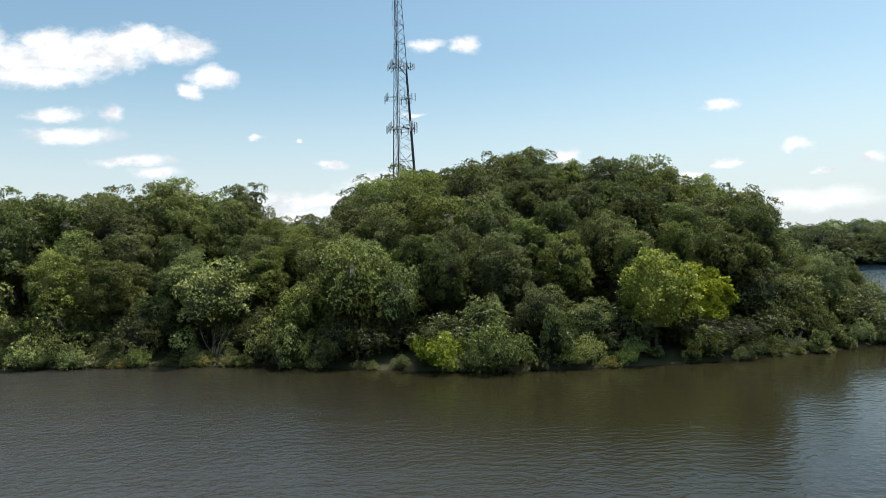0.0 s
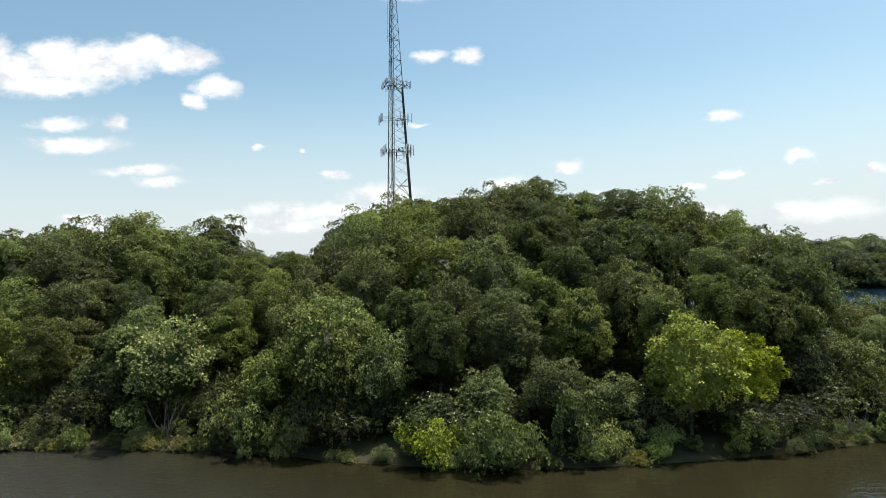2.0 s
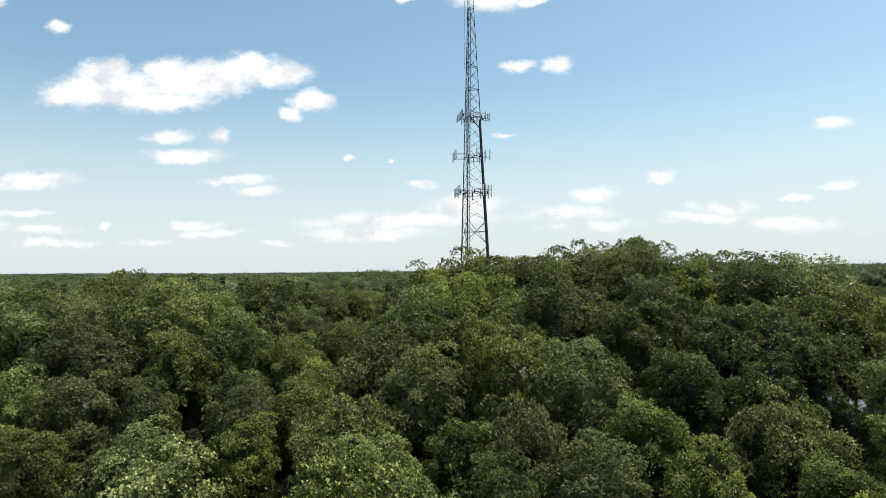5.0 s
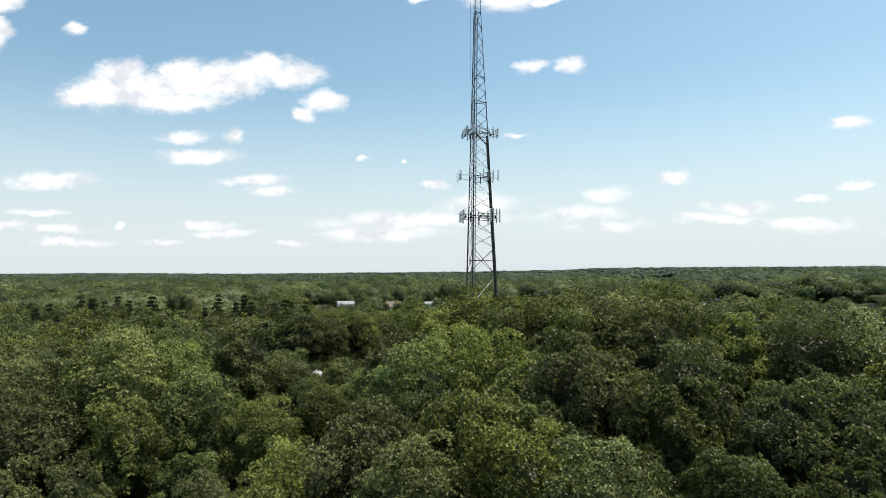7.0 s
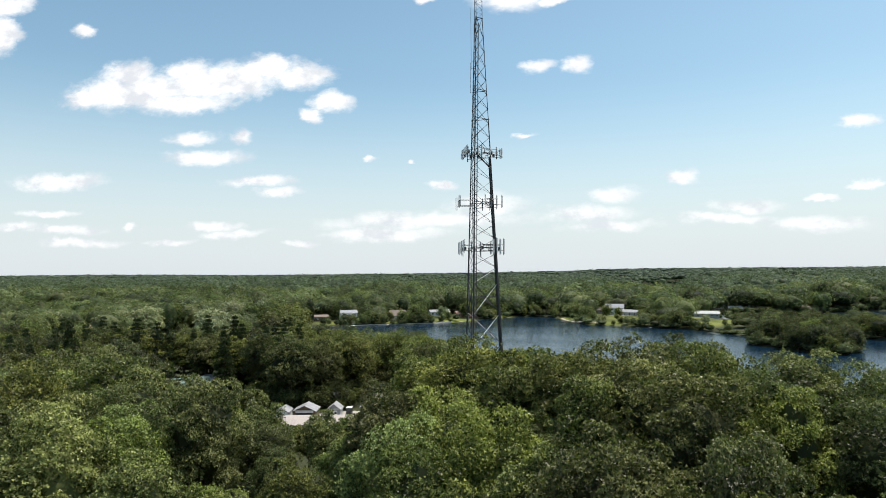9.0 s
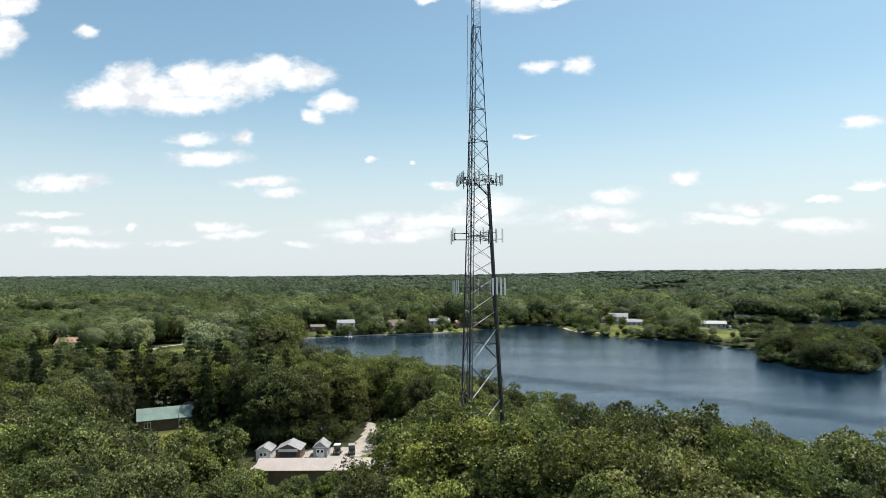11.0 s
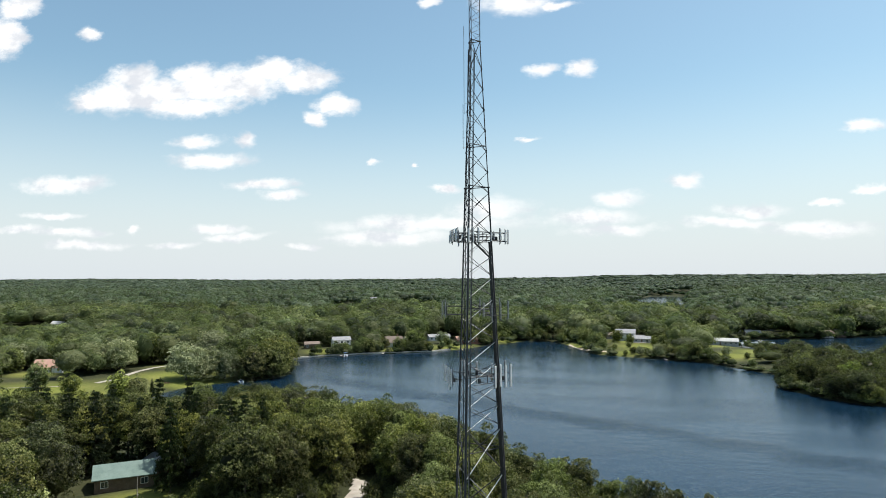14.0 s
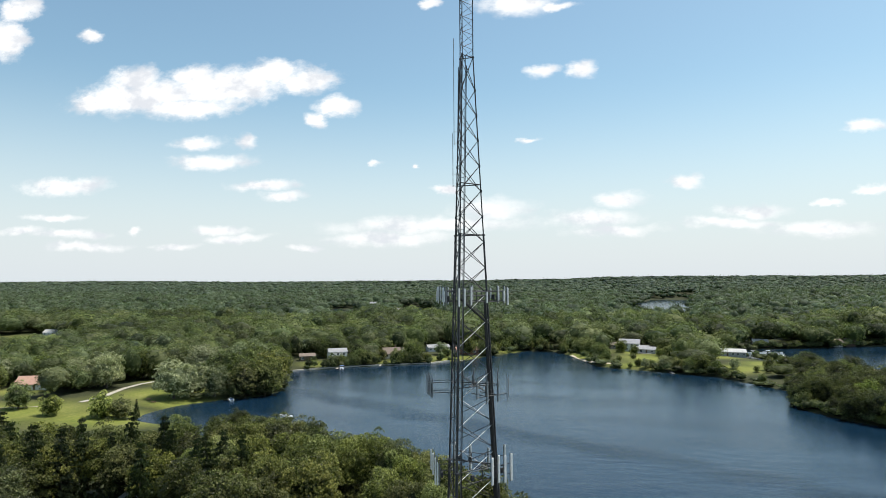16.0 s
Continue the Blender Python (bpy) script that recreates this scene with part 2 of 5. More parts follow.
SIDING_TAN = surface("tan siding", (0.36, 0.30, 0.23), (0.48, 0.41, 0.33), 0.7, 0.7, bump=0.05)
SIDING_GREY = surface("grey siding", (0.28, 0.29, 0.30), (0.40, 0.41, 0.42), 0.7, 0.7, bump=0.05)
SIDING_BROWN = surface("brown boards", (0.10, 0.07, 0.05), (0.18, 0.13, 0.09), 0.9, 0.8, bump=0.2)
BRICK_RED = surface("red brick", (0.24, 0.11, 0.08), (0.36, 0.18, 0.13), 1.0, 0.85, bump=0.3)
ROOF_GREY = surface("grey shingles", (0.20, 0.20, 0.21), (0.34, 0.34, 0.35), 0.8, 0.9, bump=0.4)
ROOF_BROWN = surface("brown shingles", (0.13, 0.10, 0.08), (0.24, 0.19, 0.16), 0.8, 0.9, bump=0.4)
ROOF_PINK = surface("red-brown shingles", (0.34, 0.20, 0.15), (0.48, 0.30, 0.23), 0.8, 0.9, bump=0.4)
ROOF_PALE = surface("pale grey roofing", (0.30, 0.30, 0.30), (0.46, 0.46, 0.45), 0.8, 0.8, bump=0.3)
ROOF_METAL = surface("tan ribbed metal", (0.36, 0.31, 0.28), (0.48, 0.42, 0.38), 0.5, 0.5, 0.1)
ROOF_GREEN = surface("green metal roofing", (0.10, 0.155, 0.135), (0.17, 0.235, 0.205), 0.5, 0.5, 0.1)
TRIM = surface("white trim", (0.72, 0.72, 0.70), (0.82, 0.82, 0.80), 1.0, 0.5, bump=0.05)
GLASS = Mat("window glass", 0.08, 0, 0.8).color((0.03, 0.04, 0.05)).m
WOOD_PALE = surface("sun-bleached boards", (0.46, 0.43, 0.36), (0.64, 0.60, 0.52), 1.0, 0.85, bump=0.3)
WOOD_DOCK = surface("grey dock boards", (0.34, 0.31, 0.27), (0.52, 0.48, 0.43), 1.0, 0.85, bump=0.3)
BOAT_WHITE = surface("white hull", (0.72, 0.73, 0.74), (0.85, 0.85, 0.85), 1.0, 0.3, bump=0.02)
BOAT_BLUE = surface("blue canvas", (0.05, 0.10, 0.22), (0.10, 0.18, 0.34), 1.0, 0.7)
PAINT_DARK = surface("dark vehicle paint", (0.020, 0.022, 0.026), (0.05, 0.052, 0.058), 1.0, 0.3, 0.2, 0.02)
PAINT_SILVER = surface("silver vehicle paint", (0.42, 0.43, 0.45), (0.55, 0.56, 0.58), 1.0, 0.3, 0.5, 0.02)
TYRE = surface("tyre rubber", (0.015, 0.015, 0.015), (0.04, 0.04, 0.04), 4.0, 0.9)
RUST = surface("rusty steel", (0.10, 0.05, 0.03), (0.20, 0.11, 0.07), 2.0, 0.8)


def ground_material():
    m = Mat("ground", 0.95, 0, 0.2)
    lawn = m.node("ShaderNodeAttribute", attribute_name="lawn").outputs["Fac"]
    sandy = m.node("ShaderNodeAttribute", attribute_name="sand").outputs["Fac"]
    big, small = m.noise(0.07, 4, 0.6), m.noise(0.9, 4, 0.65)
    both = m.math("ADD", m.math("MULTIPLY", big, 0.5), m.math("MULTIPLY", small, 0.5))
    grass = m.ramp(both, (0.32, (0.092, 0.118, 0.020)), (0.52, (0.160, 0.175, 0.036)), (0.70, (0.230, 0.220, 0.070)))
    litter = m.ramp(both, (0.35, (0.020, 0.026, 0.010)), (0.65, (0.055, 0.058, 0.026)))
    c = m.mix(lawn, litter, grass)
    shore = m.ramp(both, (0.35, (0.025, 0.024, 0.014)), (0.65, (0.080, 0.068, 0.042)))
    m.color(m.mix(sandy, c, shore))
    m.bump(small, 0.5, 0.15)
    return m.m


def water_material():
    m = Mat("lake water", 0.10, 0, 0.5)
    m.p.inputs["IOR"].default_value = 1.333
    # the bay before the point is shallow and silty, the open lake clear and deep
    co = m.node("ShaderNodeSeparateXYZ")
    m.put(co.inputs[0], m.node("ShaderNodeTexCoord").outputs["Object"])
    silt = m.node("ShaderNodeMapRange", interpolation_type="SMOOTHSTEP")
    for k, v in enumerate((co.outputs[1], 60.0, 230.0, 1.0, 0.0)):
        m.put(silt.inputs[k], v)
    patch = m.noise(0.012, 3)
    deep = m.ramp(patch, (0.35, (0.0045, 0.0165, 0.033)), (0.65, (0.0065, 0.0225, 0.045)))
    windy = m.node("ShaderNodeMapRange", interpolation_type="SMOOTHSTEP")
    for k, v in enumerate((m.math("ADD", m.math("MULTIPLY_ADD", co.outputs[1], 0.9, co.outputs[0]), m.math("MULTIPLY", patch, 20.0)), 56.0, 8.0, 0.0, 1.0)):
        m.put(windy.inputs[k], v)
    # reflected sky (grey) and trees (brown, over silt) are put into the bay's colour
    brown = m.ramp(patch, (0.35, (0.018, 0.0165, 0.008)), (0.65, (0.028, 0.025, 0.0115)))
    grey = m.ramp(patch, (0.35, (0.044, 0.045, 0.043)), (0.65, (0.060, 0.060, 0.057)))
    bay_tone = m.mix(windy.outputs[0], brown, grey)
    m.color(m.mix(silt.outputs[0], deep, bay_tone))
    fine = m.noise(2.0, 3, 0.55, (0.8, 1.0, 1))
    long = m.noise(0.30, 3, 0.55, (0.45, 1.0, 1))
    # a ruffled streak slanting over the open lake
    across = m.math("ADD", m.math("MULTIPLY_ADD", co.outputs[0], 0.62, co.outputs[1]), m.math("MULTIPLY", m.noise(0.05, 3), 26.0))
    off = m.math("ABSOLUTE", m.math("SUBTRACT", across, 312.0))
    streak = m.node("ShaderNodeMapRange", interpolation_type="SMOOTHSTEP")
    for k, v in enumerate((off, 13.0, 2.0, 1.0, 2.3)):
        m.put(streak.inputs[k], v)
    calm = m.ramp(m.noise(0.03, 4, 0.55, (0.3, 1.4, 1)), (0.38, (0.5, 0.5, 0.5)), (0.62, (1, 1, 1)))
    h = m.math("ADD", m.math("MULTIPLY", fine, calm), m.math("MULTIPLY", long, 0.8))
    gust = m.math("MULTIPLY_ADD", silt.outputs[0], m.math("MULTIPLY_ADD", windy.outputs[0], 1.9, -0.45), 1.0)
    m.bump(m.math("MULTIPLY", m.math("MULTIPLY", h, gust), streak.outputs[0]), 0.30, 0.30)
    return m.m


# ---- helpers for meshes ----
def mesh_object(name, bm, material, parent=None, smooth=False):
    me = bpy.data.meshes.new(name)
    bm.to_mesh(me)
    bm.free()
    for mat in material if isinstance(material, (list, tuple)) else [material]:
        me.materials.append(mat)
    if smooth:
        me.polygons.foreach_set("use_smooth", [True] * len(me.polygons))
    ob = new(name, me)
    if parent is not None:
        ob.parent = parent
    return ob


def part(name, bm, material, parent, label="", smooth=False):
    ob = mesh_object(name, bm, material, parent, smooth)
    return tagged(ob, label) if label else ob


def thing(name, m, label, category, group=""):
    ob = new(name)
    ob.matrix_world = m
    return tagged(ob, label, category, group)


def tri_mesh(name, verts, tris, material, smooth=False):
    """A mesh of triangles out of two arrays."""
    me = bpy.data.meshes.new(name)
    n = len(tris)
    me.vertices.add(len(verts))
    me.vertices.foreach_set("co", np.asarray(verts, np.float32).ravel())
    me.loops.add(n * 3)
    me.loops.foreach_set("vertex_index", np.asarray(tris, np.int32).ravel())
    me.polygons.add(n)
    me.polygons.foreach_set("loop_start", np.arange(0, n * 3, 3, dtype=np.int32))
    me.polygons.foreach_set("use_smooth", np.broadcast_to(np.asarray(smooth, bool), n).copy())
    me.update(calc_edges=True)
    me.materials.append(material)
    return me


def add_box(bm, size, at=(0, 0, 0), rz=0.0, bevel=0.0):
    r = bmesh.ops.create_cube(bm, size=1.0, matrix=Matrix.Translation(at) @ Matrix.Rotation(rz, 4, "Z") @ Matrix.Diagonal((*size, 1)))
    if bevel:
        edges = list({e for v in r["verts"] for e in v.link_edges})
        bmesh.ops.bevel(bm, geom=edges, offset=bevel, segments=2, affect="EDGES")
    return bm


def box(size, at=(0, 0, 0), rz=0.0, bevel=0.0):
    return add_box(bmesh.new(), size, at, rz, bevel)


def add_rod(bm, a, b, r, sides=6, r2=None):
    a, b = Vector(a), Vector(b)
    d = b - a
    m = Matrix.Translation((a + b) / 2) @ d.to_track_quat("Z", "Y").to_matrix().to_4x4()
    bmesh.ops.create_cone(bm, cap_ends=True, segments=sides, radius1=r, radius2=r if r2 is None else r2, depth=d.length, matrix=m)
    return bm


def rod(a, b, r, sides=6, r2=None):
    return add_rod(bmesh.new(), a, b, r, sides, r2)


# ---- the lie of the land ----
PENINSULA_SHORE = [(-4800, 120), (-900, 105), (-300, 96), (-150, 86), (-90, 76), (-62, 71), (-49, 68.4), (-38, 65.9), (-29, 65.6), (-18, 63.6),
                   (-8, 59.8), (0, 57.6), (11, 56.5), (25.5, 58.3), (36.7, 61.1), (46, 65.6), (57, 76), (64, 93), (63, 114), (57, 134),
                   (47, 154), (34, 174), (16, 193), (-2, 208), (-25, 226), (-60, 247), (-90, 267), (-120, 289), (-140, 301), (-156, 307)]
FAR_SHORE = [(-160, 318), (-157, 334), (-144, 350), (-131, 360), (-127, 376), (-140, 405), (-152, 430), (-137, 443), (-114, 459), (-76, 476),
             (-56, 500), (-43, 522), (-20, 553), (0, 549), (10, 531), (25, 478), (51, 463), (83, 446), (97, 420), (106, 404),
             (94, 368), (103, 346), (112, 335), (120, 331), (129, 341), (141, 372), (155, 398), (166, 392), (164, 330), (156, 272), (190, 252), (300, 235), (900, 200), (4800, 150)]
INLET = [(143, 462), (140, 500), (125, 522), (117, 540), (117, 560), (128, 574), (152, 588), (185, 596), (230, 614), (290, 650), (420, 660), (420, 520), (300, 480), (215, 450), (170, 438)]
FAR_LAKES = [[(95, 885), (140, 872), (165, 905), (180, 1000), (215, 1080), (205, 1180), (240, 1260), (262, 1420), (312, 1610), (285, 1655), (225, 1630), (192, 1500), (150, 1440), (165, 1330), (118, 1250), (128, 1150), (98, 1050)],
             [(-182, 790), (-150, 772), (-130, 800), (-150, 950), (-185, 1120), (-220, 1185), (-262, 1170), (-225, 1000)],
             [(-268, 805), (-240, 790), (-222, 815), (-275, 1000), (-330, 1130), (-365, 1155), (-388, 1120), (-310, 960)]]


def seg_distance(px, py, pts, closed):
    best = np.full(px.shape, 1e9)
    pairs = list(zip(pts, pts[1:] + pts[:1])) if closed else list(zip(pts, pts[1:]))
    for (ax, ay), (bx, by) in pairs:
        dx, dy = bx - ax, by - ay
        t = np.clip(((px - ax) * dx + (py - ay) * dy) / (dx * dx + dy * dy), 0, 1)
        best = np.minimum(best, np.hypot(px - ax - t * dx, py - ay - t * dy))
    return best


def inside(px, py, pts):
    odd = np.zeros(px.shape, bool)
    for (ax, ay), (bx, by) in zip(pts, pts[1:] + pts[:1]):
        cross = (ay > py) != (by > py)
        with np.errstate(divide="ignore", invalid="ignore"):
            odd ^= cross & (px < (bx - ax) * (py - ay) / (by - ay) + ax)
    return odd


LAKE = PENINSULA_SHORE + FAR_SHORE + [(4800, -260), (-4800, -260)]


def shore_distance(x, y):
    """Metres from the nearest shore: above 0 on land, below 0 on water."""
    x, y = np.asarray(x, float), np.asarray(y, float)
    d = seg_distance(x, y, LAKE, True)
    s = np.where(inside(x, y, LAKE), -d, d)
    di = seg_distance(x, y, INLET, True)
    s = np.minimum(s, np.where(inside(x, y, INLET), -di, di))
    for pond in FAR_LAKES:
        dp = seg_distance(x, y, pond, True)
        s = np.minimum(s, np.where(inside(x, y, pond), -dp, dp))
    return s


def hump(x, y, cx, cy, sx, sy):
    return np.exp(-((x - cx) / sx) ** 2 - ((y - cy) / sy) ** 2)


def smooth01(v):
    v = np.clip(v, 0, 1)
    return v * v * (3 - 2 * v)


def ground_height(x, y):
    x, y = np.asarray(x, float), np.asarray(y, float)
    s = shore_distance(x, y)
    bank = np.where(s > 0, 0.9 * smooth01(s / 3.0) + 1.6 * smooth01(s / 25.0), np.maximum(s * 0.25, -2.0))
    on = smooth01(s / 22.0)
    hill = 8.5 * hump(x, y, 18, 109, 28, 21) + 4.5 * hump(x, y, -46, 108, 26, 24) + 3.5 * hump(x, y, -12, 132, 28, 20)
    roll = np.sin(x * 0.011 + 1.3) * np.cos(y * 0.009) + 0.6 * np.sin(x * 0.023 + y * 0.017)
    far = smooth01((y - 560) / 500)
    r = np.hypot(x, y)
    rise = far * (3 + 3.0 * roll) * smooth01((x + 1800) / 1500 + 0.25) + 3 * smooth01((r - 1500) / 2500)
    east = 7 * smooth01((x - 190) / 160) * smooth01((y - 300) / 250)
    east = east + 15 * smooth01((x + 200) / 2200) * smooth01((y - 1600) / 1800)
    north = 8 * np.clip(np.sin(x * 0.0016 + 0.8), -0.2, 1) * smooth01((y - 2200) / 1500)
    north = north + 13 * smooth01((y - 2900) / 1600)
    return bank + on * (hill + rise + east + north)


def g(x, y):
    return float(ground_height(np.array([x]), np.array([y]))[0])


LAWNS = [  # x, y, half length, half width, turn
    (-205, 303, 40, 26, 0.25), (-172, 350, 28, 19, 0.6), (-158, 337, 18, 10, 0.5), (-165, 300, 30, 22, 0.2),
    (-137, 458, 16, 9, 0.4), (-100, 474, 12, 6, 0.3), (-66, 498, 22, 12, 0.9), (-35, 540, 16, 6, 0.8), (14, 520, 10, 20, 0.3), (48, 476, 24, 10, -0.2),
    (100, 462, 20, 18, -0.3), (118, 484, 17, 16, 0), (-185, 384, 20, 10, 0.6), (-78, 191, 13, 7, 0.1), (-43, 76, 6, 3, 0), (-422, 541, 90, 40, 2.31), (-240, 343, 14, 12, 0), (-40, 161.5, 13, 4, 0.16), (-82, 195, 13, 8, 0.4), (55, 532, 22, 16, -0.2), (54, 503, 18, 26, 0)]
SHORE_GRASS = [(100, 512, 18, 10, 0), (-70, 88, 14, 6, 0.1), (28, 66, 5, 2.5, 0), (45, 72, 7, 3, 0.4), (-35, 183, 6, 7, 0)]
YARD = [(-56, 170), (-27, 172), (-28, 187), (-34.5, 190), (-38, 199), (-41, 214), (-45, 216), (-42.8, 206), (-41.2, 192), (-57, 187)]


def lawn_mask(x, y):
    v = np.zeros(np.shape(x))
    for cx, cy, a, b, turn in LAWNS + SHORE_GRASS:
        c, s = math.cos(turn), math.sin(turn)
        dx, dy = x - cx, y - cy
        v = np.maximum(v, 1.4 - 1.2 * np.hypot((dx * c + dy * s) / a, (dy * c - dx * s) / b))
    return np.clip(v, 0, 1)


def build_ground():
    def steps(*spans):
        out = []
        for a, b, d in spans:
            out += list(np.arange(a, b, d))
        return np.array(out + [spans[-1][1]])

    xs = steps((-4900, -900, 250), (-900, -300, 30), (-300, -100, 6), (-100, 70, 2.4), (70, 320, 6), (320, 900, 30), (900, 4900, 250))
    ys = steps((-900, -300, 100), (-300, 40, 40), (40, 240, 2.4), (240, 600, 6), (600, 1600, 25), (1600, 4960, 120))
    gx, gy = np.meshgrid(xs, ys)
    gz = ground_height(gx, gy)
    near = (gx > -110) & (gx < 70) & (gy > 56) & (gy < 250)
    rnd = np.random.RandomState(5)
    gz = gz + np.where(near & (gz > 0.4), rnd.uniform(-0.12, 0.12, gz.shape), 0)
    nx, ny = len(xs), len(ys)
    idx = np.arange(nx * ny).reshape(ny, nx)
    a, b, c, d = idx[:-1, :-1].ravel(), idx[:-1, 1:].ravel(), idx[1:, 1:].ravel(), idx[1:, :-1].ravel()
    tris = np.concatenate([np.stack([a, b, c], 1), np.stack([a, c, d], 1)])
    me = tri_mesh("ground", np.stack([gx, gy, gz], -1).reshape(-1, 3), tris, ground_material(), True)
    at = me.attributes.new("lawn", "FLOAT", "POINT")
    at.data.foreach_set("value", lawn_mask(gx, gy).ravel().astype(np.float32))
    s = shore_distance(gx, gy)
    at = me.attributes.new("sand", "FLOAT", "POINT")
    at.data.foreach_set("value", (np.clip(1 - np.abs(s) / 1.0, 0, 1) * near).ravel().astype(np.float32))
    tagged(new("ground", me), "wooded rolling land with lawns and leaf litter", "ground", kind="structure")


build_ground()
bm = bmesh.new()
bmesh.ops.create_grid(bm, x_segments=2, y_segments=2, size=4900)
tagged(mesh_object("water", bm, water_material()), "dark rippled lake water", "water", kind="structure")


def draped(name, outline, material, lift, label, category, step=0.75, gap=None):
    """A sheet laid over the ground inside an outline."""
    xs = np.arange(min(p[0] for p in outline), max(p[0] for p in outline) + step, step)
    ys = np.arange(min(p[1] for p in outline), max(p[1] for p in outline) + step, step)
    gx, gy = np.meshgrid(xs, ys)
    ok = inside(gx + step / 2, gy + step / 2, outline)
    if gap:
        ok &= np.hypot((gx + step / 2 - gap[0]) / gap[2], (gy + step / 2 - gap[1]) / gap[3]) > 1
    gz = ground_height(gx, gy) + lift
    nx = len(xs)
    tris = []
    for j in range(len(ys) - 1):
        for i in range(nx - 1):
            if ok[j, i]:
                k = j * nx + i
                tris += [(k, k + 1, k + nx + 1), (k, k + nx + 1, k + nx)]
    me = tri_mesh(name, np.stack([gx, gy, gz], -1).reshape(-1, 3), np.array(tris), material, True)
    return tagged(new(name, me), label, category, kind="structure")


def ribbon(name, line, width, material, lift, label, category):
    pts = [Vector((x, y, 0)) for x, y in line]
    fine_pts = []
    for a, b in zip(pts, pts[1:]):
        n = max(1, int((b - a).length / 3))
        fine_pts += [a.lerp(b, i / n) for i in range(n)]
    fine_pts.append(pts[-1])
    bm = bmesh.new()
    last = None
    for i, p in enumerate(fine_pts):
        d = (fine_pts[min(i + 1, len(fine_pts) - 1)] - fine_pts[max(i - 1, 0)]).normalized()
        n = Vector((-d.y, d.x, 0)) * width / 2
        row = [bm.verts.new((q.x, q.y, g(q.x, q.y) + lift)) for q in (p + n, p + n * 0.33, p - n * 0.33, p - n)]
        if last:
            for k in range(3):
                bm.faces.new((last[k], last[k + 1], row[k + 1], row[k]))
        last = row
    return tagged(mesh_object(name, bm, material, None, True), label, category, kind="structure")


draped("gravel_yard", YARD, GRAVEL, 0.10, "pale gravel yard between sheds and trees", "yard", gap=(-34.8, 183.2, 3.3, 4.3))
ribbon("driveway", [(-188, 388), (-194, 380), (-197, 369), (-197, 358), (-195, 348), (-192, 336), (-193, 324)], 2.8, GRAVEL, 0.12, "pale gravel drive curving over the lawn", "driveway")
ribbon("footpath", [(-199, 315.5), (-209, 311), (-225, 306)], 1.0, GRAVEL, 0.12, "narrow pale gravel path over the lawn", "path")
ribbon("footpath", [(10, 531), (14, 512), (24, 492), (36, 478)], 3.0, SAND, 0.12, "pale sandy track along the shore", "path")


# ---- the radio tower ----
TOWER = Vector((-8.0, 137.0, 0.0))
LEG_TURN = radians(17)


def tower_face(z):
    """Length of one side of the tower's triangle at height z."""
    if z > 71:
        return 1.13
    return 1.13 + (71 - z) * 0.0895


def leg_at(i, z):
    a = LEG_TURN + i * math.tau / 3
    r = tower_face(z) / math.sqrt(3)
    return Vector((r * math.cos(a), r * math.sin(a), z))


def build_tower():
    base = g(TOWER.x, TOWER.y)
    tower = thing("radio_tower", Matrix.Translation(TOWER), "three-legged steel lattice radio tower among trees", "tower")
    spans = [(base - 0.3, 20, 0.14), (20, 38, 0.11), (38, 56.4, 0.078), (56.4, 71, 0.052), (71, 79, 0.04)]
    for i in range(3):
        bm = bmesh.new()
        for z0, z1, r in spans:
            add_rod(bm, leg_at(i, z0), leg_at(i, z1), r, 8)
            add_rod(bm, leg_at(i, z1) - Vector((0, 0, 0.06)), leg_at(i, z1) + Vector((0, 0, 0.06)), r * 1.9, 8)
        part("leg", bm, STEEL_DARK, tower, smooth=False)
        part("footing", add_rod(bmesh.new(), leg_at(i, base - 0.8), leg_at(i, base + 0.35), 0.6, 12), SAND, tower, "concrete footing")
    # bays of crossed braces
    levels = [base + 0.2]
    while levels[-1] < 31:
        levels.append(levels[-1] + 4.4)
    while levels[-1] < 70:
        levels.append(levels[-1] + 2.07)
    levels[-1] = 71.0
    for k, (z0, z1) in enumerate(zip(levels, levels[1:])):
        r = 0.050 if z0 < 31 else 0.030
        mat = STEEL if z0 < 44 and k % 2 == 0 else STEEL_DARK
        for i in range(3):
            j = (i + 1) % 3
            # below 50 m one diagonal between legs 2 and 0 is pale
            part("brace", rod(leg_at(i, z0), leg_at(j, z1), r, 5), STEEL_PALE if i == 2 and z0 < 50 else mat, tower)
            part("brace", rod(leg_at(j, z0), leg_at(i, z1), r, 5), STEEL_DARK, tower)
            # gusset at the foot of each pair
            part("gusset", box((0.16, 0.16, 0.22), leg_at(i, z0), 0, 0.02), STEEL_DARK, tower)
    for z in (base + 4.6, 22, 31, 38, 44.4, 51.5, 56.4, 60.5, 71):
        for i in range(3):
            part("girt", rod(leg_at(i, z), leg_at((i + 1) % 3, z), 0.045, 6), STEEL_DARK, tower)
    # straight top mast with close zigzag lacing
    z, k = 71.0, 0
    while z < 78.6:
        for i in range(3):
            a, b = (i, (i + 1) % 3) if k % 2 else ((i + 1) % 3, i)
            part("lacing", rod(leg_at(a, z), leg_at(b, z + 0.62), 0.02, 4), STEEL_DARK, tower)
        z, k = z + 0.62, k + 1
    # climbing ladder along the front leg
    bm = bmesh.new()
    out = Vector((math.cos(LEG_TURN + math.tau * 2 / 3), math.sin(LEG_TURN + math.tau * 2 / 3), 0))
    side = Vector((-out.y, out.x, 0))
    rails = [lambda z, q=q: leg_at(2, z) - out * 0.24 + side * q for q in (-0.2, 0.2)]
    for f in rails:
        add_rod(bm, f(base), f(71), 0.03, 5)
    z = base + 0.5
    while z < 71:
        add_rod(bm, rails[0](z), rails[1](z), 0.018, 4)
        z += 0.6
